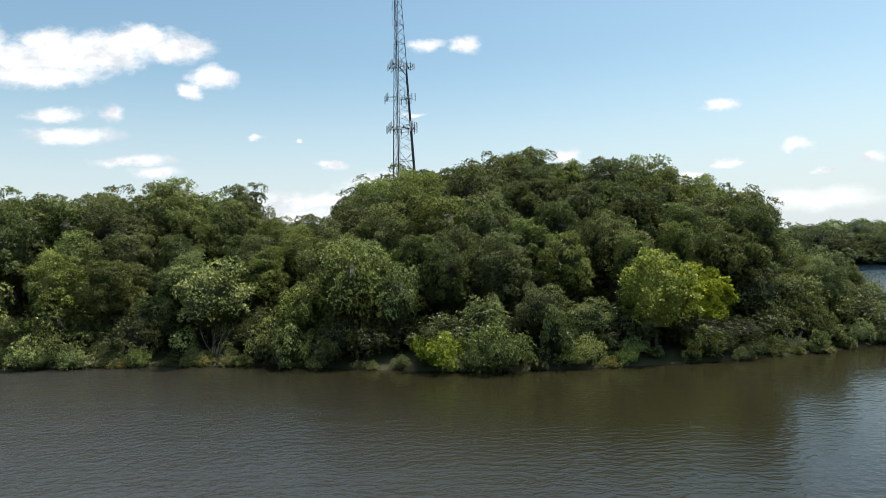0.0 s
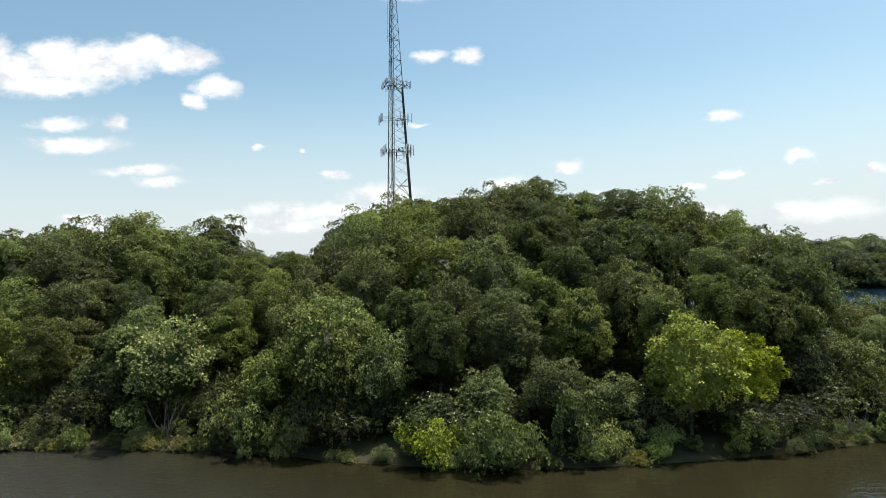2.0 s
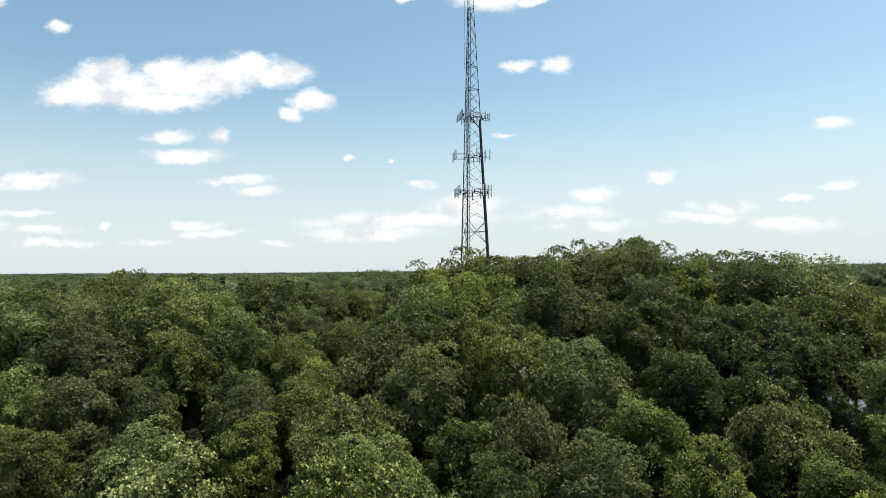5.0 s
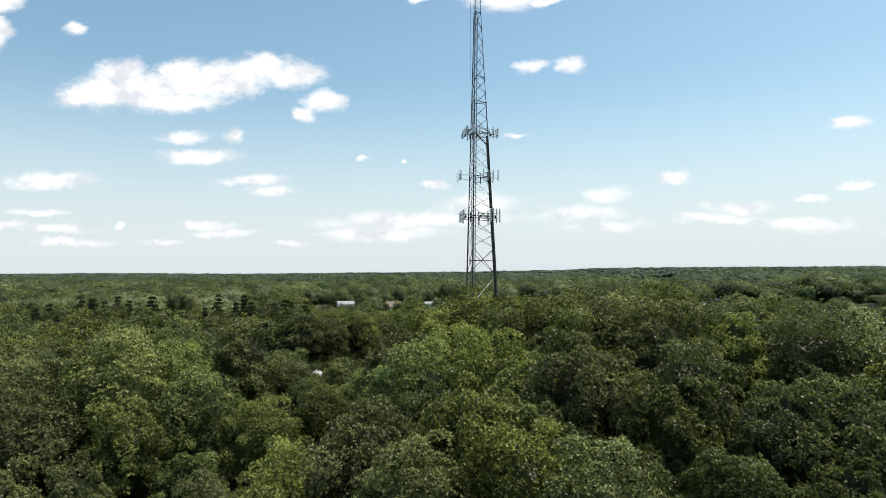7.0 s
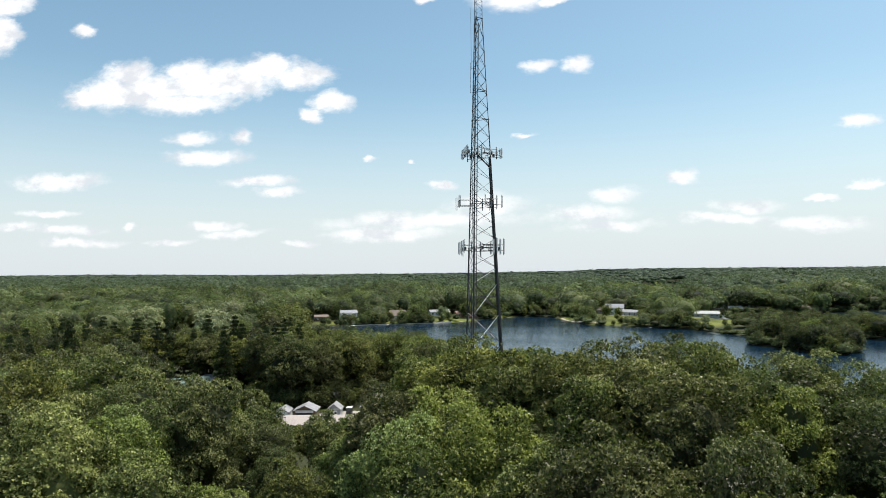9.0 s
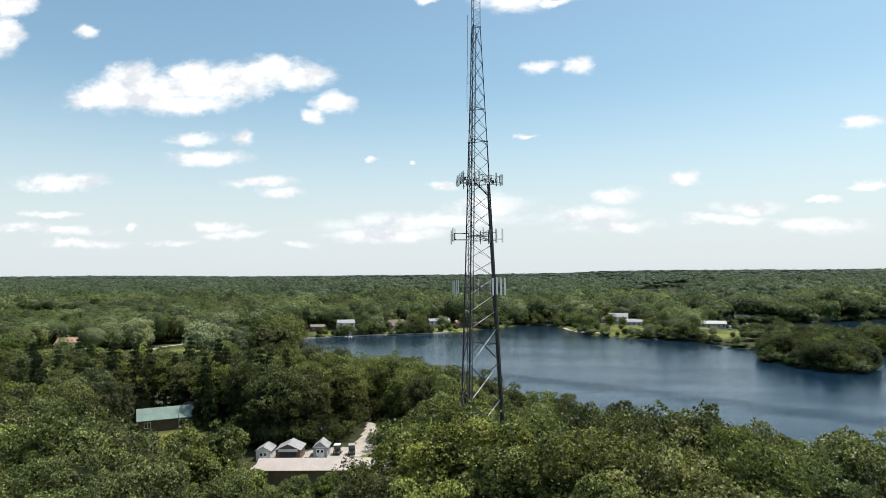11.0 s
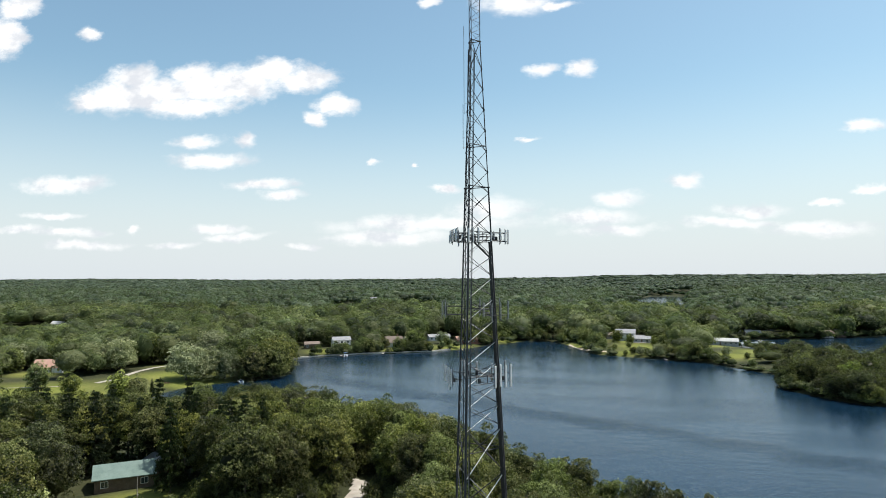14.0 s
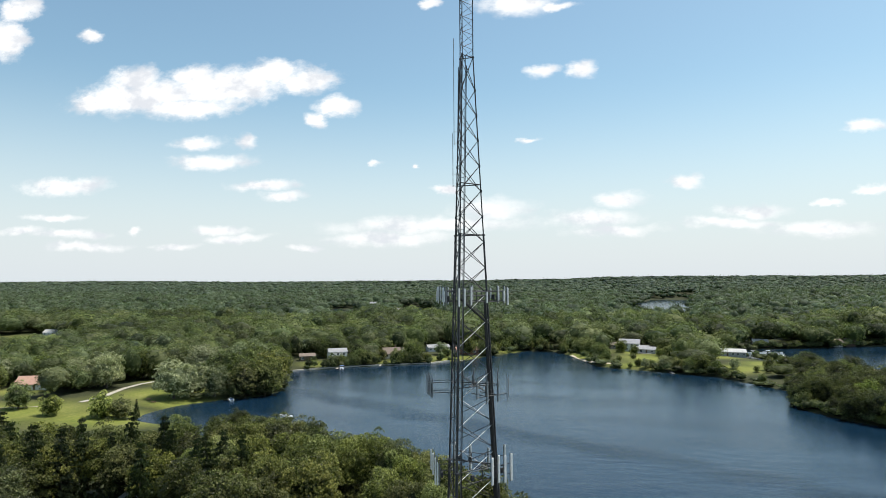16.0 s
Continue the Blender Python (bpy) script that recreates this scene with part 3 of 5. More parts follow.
    part("ladder", bm, STEEL, tower, "galvanised climbing ladder")
    # bundle of feed cables up the right-hand leg, thinning at each platform
    for n, (q, top) in enumerate(((-0.16, 51.0), (-0.02, 51.0), (0.12, 50.0), (0.26, 49.4), (0.38, 44.0), (-0.30, 44.0), (0.48, 37.6), (-0.42, 37.6))):
        o = Vector((math.cos(LEG_TURN), math.sin(LEG_TURN), 0))
        s = Vector((-o.y, o.x, 0))
        off = s * q - o * 0.22
        part("feed_cable", rod(leg_at(0, base) + off, leg_at(0, top) + off, 0.105, 6), CABLE, tower)
    for q in (-0.34, 0.34):
        off = side * q - out * 0.1
        part("feed_cable", rod(leg_at(2, base) + off, leg_at(2, 70) + off, 0.038, 5), CABLE, tower)
    for z0, z1 in ((49.2, 51.4),):
        a, b = leg_at(0, z0), leg_at(2, z1)
        part("feed_cable", rod(a, b, 0.10, 6), CABLE, tower)
    # whip antennas on stand-offs near the left rear leg
    for z0, ln in ((60.5, 4.5), (64.0, 9.0)):
        p = leg_at(1, z0) * 1.0
        o = Vector((math.cos(LEG_TURN + math.tau / 3), math.sin(LEG_TURN + math.tau / 3), 0))
        bm = rod(p + o * 0.5, p + o * 0.5 + Vector((0, 0, ln)), 0.03, 6)
        add_rod(bm, p, p + o * 0.55 + Vector((0, 0, 0.1)), 0.025, 5)
        add_rod(bm, p + Vector((0, 0, 1.0)), p + o * 0.55 + Vector((0, 0, 1.1)), 0.025, 5)
        part("whip_antenna", bm, RADOME_GREY, tower)
    # three antenna levels: a mount on each face
    rnd = random.Random(3)
    for z, half, stand, tall, wide, mat in ((51.5, 2.5, 1.1, 1.4, 0.15, RADOME), (44.37, 1.55, 1.9, 1.7, 0.085, RADOME_GREY), (38.0, 2.2, 1.3, 2.1, 0.21, RADOME)):
        for f in range(3):
            an = LEG_TURN - radians(60) + f * math.tau / 3
            n = Vector((math.cos(an), math.sin(an), 0))
            s = Vector((-n.y, n.x, 0))
            inner = tower_face(z) / (2 * math.sqrt(3))
            c = n * (inner + stand) + Vector((0, 0, z))
            bm = bmesh.new()
            for dz in (-0.45,) if 40 < z < 50 else (-0.45, 0.35):
                add_rod(bm, c - s * half + Vector((0, 0, dz)), c + s * half + Vector((0, 0, dz)), 0.032, 6)
            for q in (-0.6, 0.6):
                for dz in (-0.45, 0.35):
                    add_rod(bm, n * inner + s * q * 0.8 + Vector((0, 0, z + dz)), c + s * q + Vector((0, 0, dz)), 0.032, 6)
                add_rod(bm, c + s * q + Vector((0, 0, -0.45)), c + s * q + Vector((0, 0, 0.35)), 0.04, 6)
            mount = part("antenna_mount", bm, STEEL_DARK, tower, "galvanised pipe mount")
            row = (0.1, 0.4, 0.7, 1.0) if z < 40 and f == 0 else (-1.0, -0.36, 0.36, 1.0)
            if z > 50:
                row = (-1.0, -0.78, -0.52, 0.12, 0.6, 0.84, 1.0)
            for q in row:
                p = c + s * (q * half) + n * 0.16
                dz = rnd.uniform(-0.12, 0.2)
                h = tall * rnd.choice((0.62, 0.8, 1.0) if z > 50 else (0.8, 1.0, 1.0))
                bm = box((wide * 0.55, wide, h), p + n * 0.06 + Vector((0, 0, dz)), an, 0.03)
                part("panel_antenna", bm, mat, mount)
                bm = rod(p - n * 0.1 + Vector((0, 0, dz - h * 0.55)), p - n * 0.1 + Vector((0, 0, dz + h * 0.55)), 0.035, 6)
                part("mounting_pipe", bm, STEEL, mount)
            for q in () if 40 < z < 50 else (-0.66, 0.3, 0.72):
                part("radio_unit", box((0.18, 0.26, 0.42), c + s * (q * half) - n * 0.18 + Vector((0, 0, -0.15)), an, 0.02), STEEL_DARK, mount)


build_tower()


# ---- trees ----
def unit_vectors(rnd, n):
    v = rnd.normal(size=(n, 3))
    return v / np.linalg.norm(v, axis=1, keepdims=True)


HEART = {}
for fine_steps in (1, 2):
    _bm = bmesh.new()
    bmesh.ops.create_icosphere(_bm, subdivisions=fine_steps, radius=1.0)
    HEART[fine_steps] = (np.array([v.co[:] for v in _bm.verts]), np.array([[v.index for v in f.verts] for f in _bm.faces]))
    _bm.free()


def shoots(rnd, at, out, size, loose=0.7):
    """Shoots of three pointed leaves each, facing roughly outwards."""
    n = len(at)
    nrm = out + unit_vectors(rnd, n) * loose + np.array([0, 0, 0.12])
    nrm /= np.linalg.norm(nrm, axis=1, keepdims=True)
    t = np.cross(nrm, unit_vectors(rnd, n))
    t /= np.maximum(np.linalg.norm(t, axis=1, keepdims=True), 1e-6)
    b = np.cross(nrm, t)
    vs = []
    for k in range(3):
        a = k * 2.094 + rnd.uniform(-0.5, 0.5, (n, 1))
        way, side = t * np.cos(a) + b * np.sin(a), b * np.cos(a) - t * np.sin(a)
        ln = size * rnd.uniform(0.45, 0.9, (n, 1))
        wd = ln * rnd.uniform(0.40, 0.60, (n, 1))
        lift = nrm * ln * rnd.uniform(0.0, 0.6, (n, 1)) + np.array([0, 0, 0.22]) * ln
        mid = at + way * ln * 0.35
        vs.append(np.stack([mid - side * wd, mid + side * wd, at + way * ln + lift], 1))
    v = np.stack(vs, 1).reshape(-1, 3)
    return v, np.arange(len(v)).reshape(-1, 3)


def spray(rnd, at, out, size, droop=0.0, loose=0.75):
    """Leaf sprays: folded four-cornered leaves at the points, facing roughly outwards."""
    n = len(at)
    nrm = out + unit_vectors(rnd, n) * loose + np.array([0, 0, 0.3])
    nrm /= np.linalg.norm(nrm, axis=1, keepdims=True)
    t = np.cross(nrm, unit_vectors(rnd, n))
    t /= np.maximum(np.linalg.norm(t, axis=1, keepdims=True), 1e-6)
    b = np.cross(nrm, t)
    ln = size * rnd.uniform(0.6, 1.35, (n, 1))
    wd = ln * rnd.uniform(0.38, 0.62, (n, 1))
    fold = nrm * ln * 0.18
    tip = np.zeros((n, 3))
    tip[:, 2:] = -droop * ln
    v = np.stack([at - t * ln * 0.5, at + b * wd * 0.5 + fold, at + t * ln * 0.5 + tip, at - b * wd * 0.5 + fold], 1).reshape(-1, 3)
    k = np.arange(n)[:, None] * 4
    f = np.concatenate([k + np.array([0, 1, 2]), k + np.array([0, 2, 3])])
    return v, f


def lobed_crown(seed, radius, height, boughs, tufts, size, low=-0.6, core=2, flat=0.98, whole=0.0, wild=0.0):
    """A crown of leafy boughs heaped over a heart toned dark for shade; its foot is at z = 0. Gives corners, triangles
    and a tone for each corner.
    """
    rnd = np.random.RandomState(seed)
    half = np.array([radius, radius, height / 2])
    k = np.arange(boughs) + 0.5
    h = 1 - (1 - low) * k / boughs
    turn = k * 2.39996 + rnd.uniform(-0.35, 0.35, boughs)
    d = np.stack([np.sqrt(1 - h * h) * np.cos(turn), np.sqrt(1 - h * h) * np.sin(turn), h], 1) + rnd.normal(size=(boughs, 3)) * 0.13
    d /= np.linalg.norm(d, axis=1, keepdims=True)
    a = np.arctan2(d[:, 1:2], d[:, 0:1])
    swell = 1 + 0.12 * np.sin(3 * a + seed) + 0.08 * np.sin(5 * a + 2 * seed + 3 * d[:, 2:3])
    c = d * (rnd.uniform(0.56 - 0.2 * wild, 0.88 + 0.16 * wild, (boughs, 1)) * (1 - whole) + rnd.uniform(0.68, 0.84, (boughs, 1)) * whole) * half * swell
    c[:, 2] += height * 0.5
    reach = radius * rnd.uniform(0.14, 0.25, (boughs, 1)) * min(2.0, (95.0 / boughs) ** 0.45)
    tone = rnd.uniform(0.1, 1.0, boughs)
    # each bough is a low dome of tufts, lumpy, with some shoots standing out
    which = np.repeat(np.arange(boughs), tufts)
    n = len(which)
    o = unit_vectors(rnd, n) + d[which] * 0.4 + np.array([0, 0, 0.28])
    o[:, 2] = np.where(o[:, 2] < -0.5, -0.6 * o[:, 2], o[:, 2])
    o /= np.linalg.norm(o, axis=1, keepdims=True)
    lump = 1 + 0.20 * np.sin(o[:, 0:1] * 5 + which[:, None] * 1.7) * np.sin(o[:, 1:2] * 5 + which[:, None] * 2.3)
    far = rnd.uniform(0.80, 1.06, (n, 1)) + (rnd.uniform(0, 1, (n, 1)) > 0.95) * rnd.uniform(0.05, 0.22, (n, 1))
    at = c[which] + o * reach[which] * lump * far * np.array([1.1, 1.1, flat])
    face = o * (0.9 - 0.4 * whole) + d[which] * whole * 0.8 + np.array([0, 0, 0.45 - 0.15 * whole])
    v, f = shoots(rnd, at, face, size, 0.5 - 0.15 * whole)
    own = np.clip(tone[which] + rnd.uniform(-0.15, 0.15, n), 0, 1)
    vs, fs, ts = [v], [f], [np.repeat(own, 9)]
    count = len(v)
    # loose inner leaves, and the close heart behind them; low tones paint the shade in the gaps
    m = max(2, boughs * tufts // 16)
    q = unit_vectors(rnd, m)
    qa = q * rnd.uniform(0.45, 0.74, (m, 1)) * half + np.array([0, 0, height * 0.5])
    v, f = shoots(rnd, qa, q, size * 1.6, 0.8)
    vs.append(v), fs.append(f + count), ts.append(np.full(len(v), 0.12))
    count += len(v)
    hv, hf = HEART[core]
    ha = np.arctan2(hv[:, 1:2], hv[:, 0:1])
    hv = hv * half * (0.60 + 0.17 * whole) * (1 + 0.12 * np.sin(3 * ha + seed)) * rnd.uniform(0.86, 1.14, (len(hv), 1)) + np.array([0, 0, height * 0.5])
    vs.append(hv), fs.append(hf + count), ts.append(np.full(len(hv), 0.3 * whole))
    return np.concatenate(vs), np.concatenate(fs), np.concatenate(ts), len(hf)


def pine_crown(seed, radius, height, size=0.55):
    rnd = np.random.RandomState(seed)
    at, out = [], []
    z = 0.0
    while z < height:
        r = radius * (1 - z / height) ** 0.8 + 0.15
        for a in rnd.uniform(0, math.tau, 9):
            d = np.array([math.cos(a), math.sin(a), -0.15])
            for q in np.linspace(0.25, 1, max(3, int(r / 0.25))):
                for _ in range(3):
                    at.append(d * r * q + np.array([0, 0, z]) + rnd.normal(size=3) * 0.14)
                    out.append(d + np.array([0, 0, 0.4]))
        z += height / 17
    at, out = np.array(at), np.array(out)
    return spray(rnd, at, out / np.linalg.norm(out, axis=1, keepdims=True), size, 0.3)


def trunk_mesh(seed, height, r, limbs, reach, first=0.3):
    """A tapered, slightly crooked trunk with rising limbs."""
    rnd = random.Random(seed)
    bm = bmesh.new()
    pts = [Vector((0, 0, -0.6))]
    n = 6
    for i in range(1, n + 1):
        pts.append(Vector((rnd.uniform(-0.12, 0.12) * i * 0.5, rnd.uniform(-0.12, 0.12) * i * 0.5, height * i / n)))
    for i in range(n):
        add_rod(bm, pts[i], pts[i + 1], r * (1.25 if i == 0 else 1) * (1 - 0.13 * i), 8, r * (1 - 0.13 * (i + 1)))
    for k in range(limbs):
        f = rnd.uniform(first, 0.92)
        p = pts[min(n - 1, int(f * n))].lerp(pts[min(n, int(f * n) + 1)], (f * n) % 1)
        a = k * 2.4 + rnd.uniform(-0.4, 0.4)
        ln = reach * rnd.uniform(0.5, 0.95) * (1.1 - 0.5 * f)
        mid = p + Vector((math.cos(a), math.sin(a), 0.45)) * ln * 0.5
        end = mid + Vector((math.cos(a + 0.3), math.sin(a + 0.3), 0.9)) * ln * 0.5
        add_rod(bm, p, mid, r * 0.4, 6, r * 0.24)
        add_rod(bm, mid, end, r * 0.24, 5, r * 0.08)
    me = bpy.data.meshes.new("trunk")
    bm.to_mesh(me)
    bm.free()
    me.materials.append(BARK)
    return me


def tree_kind(name, label, category, crown, trunk, foot, group):
    ob = thing(name, Matrix.Translation((0, 0, 0)), label, category, group)
    t = new("trunk", trunk)
    t.parent = ob
    c = new("crown", crown)
    c.parent = ob
    c.location = (0, 0, foot)
    return ob


def crown_mesh(crown, mat):
    me = tri_mesh("crown", crown[0], crown[1], mat)
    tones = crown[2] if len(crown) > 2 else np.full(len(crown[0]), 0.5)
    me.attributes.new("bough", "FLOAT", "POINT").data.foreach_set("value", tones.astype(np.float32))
    return me


WOOD = "trees of the wooded point"
KINDS = {}
for tail, many, big in (("", 2.0, 0.70), ("_back", 1.0, 1.0)):
    for key, name, label, r, h, boughs, tufts, size, mat, seed, foot in (
            ("oak_a", "oak_tree", "broad dark green oak in the wooded point", 5.3, 13.0, 92, 50, 0.44, LEAF_OAK, 11, 3.2),
            ("oak_b", "oak_tree", "tall dark green oak in the wooded point", 4.7, 14.0, 92, 48, 0.42, LEAF_OAK, 12, 3.0),
            ("oak_c", "oak_tree", "spreading olive-green oak in the wooded point", 5.6, 12.0, 84, 54, 0.44, LEAF_OAK, 22, 3.4),
            ("maple_a", "maple_tree", "rounded mid-green maple in the wooded point", 5.0, 12.5, 78, 56, 0.42, LEAF_MAPLE, 13, 3.2),
            ("maple_b", "maple_tree", "narrow mid-green maple in the wooded point", 4.1, 13.5, 74, 52, 0.39, LEAF_MAPLE, 14, 3.0)):
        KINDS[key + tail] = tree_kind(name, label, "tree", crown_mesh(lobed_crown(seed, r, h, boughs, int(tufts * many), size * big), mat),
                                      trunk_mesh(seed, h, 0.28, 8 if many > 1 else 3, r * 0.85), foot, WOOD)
for key, name, label, r, h, seed, foot in (("dark_a", "oak_tree", "dark shaded oak near the cabin and the pines", 5.2, 13.0, 61, 3.2), ("dark_b", "oak_tree", "tall shade-darkened oak near the pines", 4.6, 14.0, 62, 3.0)):
    KINDS[key] = tree_kind(name, label, "tree", crown_mesh(lobed_crown(seed, r, h, 88, 44, 0.46), LEAF_SHADED), trunk_mesh(seed, h, 0.28, 4, r * 0.85), foot, WOOD)
KINDS.update({
    "yellow": tree_kind("locust_tree", "yellow-green tree at the water's edge", "tree", crown_mesh(lobed_crown(15, 4.0, 10.5, 72, 48, 0.36), LEAF_YELLOW), trunk_mesh(5, 8.5, 0.2, 9, 3.6, 0.2), -0.2, ""),
    "small": tree_kind("young_tree", "young light green tree near the shore", "tree", crown_mesh(lobed_crown(16, 2.9, 7.0, 50, 60, 0.25, wild=1.0), LEAF_SHRUB), trunk_mesh(6, 6, 0.13, 8, 2.4, 0.2), 0.5, "young trees along the shore"),
    "shrub": tree_kind("shrub", "leafy green shrub on the lake bank", "shrub", crown_mesh(lobed_crown(17, 2.0, 2.8, 30, 50, 0.22, wild=1.0), LEAF_SHRUB), trunk_mesh(7, 1.6, 0.05, 6, 1.3, 0.1), -0.3, "shrubs along the bank"),
    "willow": tree_kind("shrub", "ragged grey-green shrub on the lake bank", "shrub", crown_mesh(lobed_crown(67, 1.6, 3.6, 26, 52, 0.22, wild=1.3), LEAF_MAPLE), trunk_mesh(7, 2.2, 0.05, 7, 1.3, 0.1), -0.2, "shrubs along the bank"),
    "sedge": tree_kind("sedge_clump", "low yellow-green sedge at the water's edge", "grass clump", crown_mesh(lobed_crown(77, 1.1, 1.1, 18, 36, 0.20, wild=0.6), LEAF_SEDGE), trunk_mesh(7, 0.5, 0.03, 4, 0.5, 0.1), -0.25, "sedge along the bank"),
    "lime": tree_kind("shrub", "bright yellow-green bush hanging over the water", "shrub", crown_mesh(lobed_crown(57, 2.3, 3.6, 34, 50, 0.24, wild=1.0), LEAF_LIME), trunk_mesh(7, 2.0, 0.06, 6, 1.5, 0.1), -0.2, "shrubs along the bank"),
    "under": tree_kind("thicket", "leafy undergrowth darkened as shade below the oaks", "shrub", crown_mesh(lobed_crown(27, 3.4, 5.0, 34, 50, 0.30, wild=1.0), LEAF_SHADED), trunk_mesh(7, 2.6, 0.07, 6, 2.0, 0.1), -0.6, "undergrowth of the point"),
    "pale": tree_kind("silver_maple", "pale silver-green tree standing on a lawn", "tree", crown_mesh(lobed_crown(18, 5.0, 11.0, 60, 26, 0.56, -0.9), LEAF_PALE), trunk_mesh(8, 9, 0.3, 8, 4), -0.9, "lawn trees"),
    "lawn": tree_kind("shade_tree", "round dark green shade tree standing on a lawn", "tree", crown_mesh(lobed_crown(28, 4.8, 11.0, 60, 26, 0.56, -0.9), LEAF_MAPLE), trunk_mesh(8, 9, 0.3, 8, 4), -0.9, "lawn trees"),
    "bank_a": tree_kind("bank_tree", "dark olive tree leaning over the far bank", "tree", crown_mesh(lobed_crown(38, 4.9, 11.5, 60, 26, 0.60, -0.9), LEAF_OAK), trunk_mesh(8, 9, 0.25, 5, 4), -1.3, "trees along the far bank"),
    "bank_d": tree_kind("bank_tree", "very dark shaded green tree on the wooded spit", "tree", crown_mesh(lobed_crown(48, 4.9, 11.5, 60, 26, 0.60, -0.9), LEAF_SHADED), trunk_mesh(8, 9, 0.25, 5, 4), -1.3, "trees along the far bank"),
    "bank_b": tree_kind("bank_tree", "mid-green tree leaning over the far bank", "tree", crown_mesh(lobed_crown(39, 4.4, 10.5, 56, 26, 0.56, -0.9), LEAF_MAPLE), trunk_mesh(8, 8, 0.25, 5, 4), -1.3, "trees along the far bank"),
    "bank_c": tree_kind("bank_tree", "light green tree at the far water's edge", "tree", crown_mesh(lobed_crown(40, 4.0, 9.0, 50, 26, 0.52, -0.9), LEAF_SHRUB), trunk_mesh(8, 7, 0.22, 5, 3.5), -1.3, "trees along the far bank"),
    "pine": tree_kind("pine_tree", "dark green pine standing among broadleaf trees", "tree", crown_mesh(pine_crown(19, 3.2, 14.5), NEEDLES), trunk_mesh(9, 15.5, 0.2, 0, 1), 2.0, "pines"),
})
PLACED = []


def plant(kind, x, y, scale=1.0, tall=1.0, turn=None, label=""):
    n = len(PLACED)
    turn = (n * 2.399) % math.tau if turn is None else turn
    m = Matrix.Translation((x, y, g(x, y) - 0.05)) @ Matrix.Rotation(turn, 4, "Z")
    ob = copy_thing(KINDS[kind], m)
    skew = 0.14 * math.sin(n * 1.7)
    ob.scale = (scale * (1 + skew), scale * (1 - skew), scale * tall)
    PLACED.append((x, y, scale))
    return tagged(ob, label) if label else ob


# standing out along the bank
plant("yellow", 20.8, 61.6, 1.0, 0.98, label="bright yellow-green tree leaning over the bank")
plant("yellow", 26.0, 64.0, 0.85, 0.95, label="smaller yellow-green tree on the bank")
rnd = random.Random(21)
for x, y, sc, tall in ((-25.6, 68.8, 1.3, 0.95), (-9.7, 64.6, 1.25, 1.12), (-5.0, 64.5, 0.9, 1.2), (-33, 71, 0.8, 1.0), (9.5, 61.0, 0.75, 1.1), (14.0, 61.0, 0.7, 0.9), (33, 66.5, 1.0, 1.0), (39, 69, 0.75, 1.0),
                       (44, 72, 0.6, 1.0), (49, 78, 0.6, 1.0), (46, 75, 0.7, 0.9), (42, 75, 0.75, 0.9), (37, 73, 0.8, 0.9), (50, 83, 0.8, 0.9), (53, 86, 1.1, 1.0), (-15, 66, 0.9, 1.0), (4, 61.5, 0.7, 1.0), (-56, 76, 1.0, 1.0), (54, 100, 1.1, 1.0)):
    plant("small", x, y, sc * 1.1, tall)
plant("maple_a", -45.5, 73.5, 0.78, 0.92, label="broad olive-green tree spreading over the bank")
for x, y, sc in ((-0.6, 58.2, 1.0), (2.4, 58.4, 0.7), (-47.5, 68.9, 0.5), (24.5, 59.6, 0.7)):
    plant("lime", x, y, sc)
line = [p for p in PENINSULA_SHORE if -80 < p[0] < 61 and p[1] < 135]
for (ax, ay), (bx, by) in zip(line, line[1:]):
    n = max(1, int(math.hypot(bx - ax, by - ay) / 1.7))
    for i in range(n):
        f = (i + rnd.random() * 0.7) / n
        x, y = ax + (bx - ax) * f, ay + (by - ay) * f
        nx, ny = -(by - ay), bx - ax
        ln = math.hypot(nx, ny)
        off = rnd.uniform(-0.5, 2.2)
        dense = 0.5 + 0.3 * math.sin(x * 0.31 + 1.0) + 0.25 * math.sin(x * 0.83)
        if x < 26 and rnd.random() > dense + 0.38:
            continue
        plant("willow" if rnd.random() < 0.35 else "shrub", x + nx / ln * off, y + ny / ln * off, rnd.choice((0.35, 0.5, 0.65, 0.8, 1.1)) * rnd.uniform(0.85, 1.2), rnd.uniform(0.8, 1.4))

# low sedge along the waterline
for i in range(46):
    x = -52 + i * 2.25 + rnd.uniform(-0.9, 0.9)
    y = float(np.interp(x, [p[0] for p in PENINSULA_SHORE[:16]], [p[1] for p in PENINSULA_SHORE[:16]]))
    if x < -14 or rnd.random() < 0.4:
        plant("sedge", x, y + rnd.uniform(0.1, 0.9), rnd.uniform(0.6, 1.2))

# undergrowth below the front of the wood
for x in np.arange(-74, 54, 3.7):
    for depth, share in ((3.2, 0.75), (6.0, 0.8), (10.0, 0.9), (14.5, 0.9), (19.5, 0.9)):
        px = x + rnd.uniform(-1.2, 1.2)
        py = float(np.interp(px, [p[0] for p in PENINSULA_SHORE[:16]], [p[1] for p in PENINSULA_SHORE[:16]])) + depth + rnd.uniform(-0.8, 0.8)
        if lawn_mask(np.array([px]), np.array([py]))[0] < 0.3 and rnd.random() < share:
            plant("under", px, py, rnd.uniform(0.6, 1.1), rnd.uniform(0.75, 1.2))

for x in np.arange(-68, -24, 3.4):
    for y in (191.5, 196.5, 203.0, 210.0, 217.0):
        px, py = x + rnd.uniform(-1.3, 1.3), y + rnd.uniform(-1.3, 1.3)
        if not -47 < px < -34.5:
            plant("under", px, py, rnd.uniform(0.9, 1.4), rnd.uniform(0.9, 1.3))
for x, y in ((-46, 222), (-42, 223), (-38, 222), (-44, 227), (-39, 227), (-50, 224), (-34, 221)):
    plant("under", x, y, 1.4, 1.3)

# the wood itself
rnd = random.Random(8)
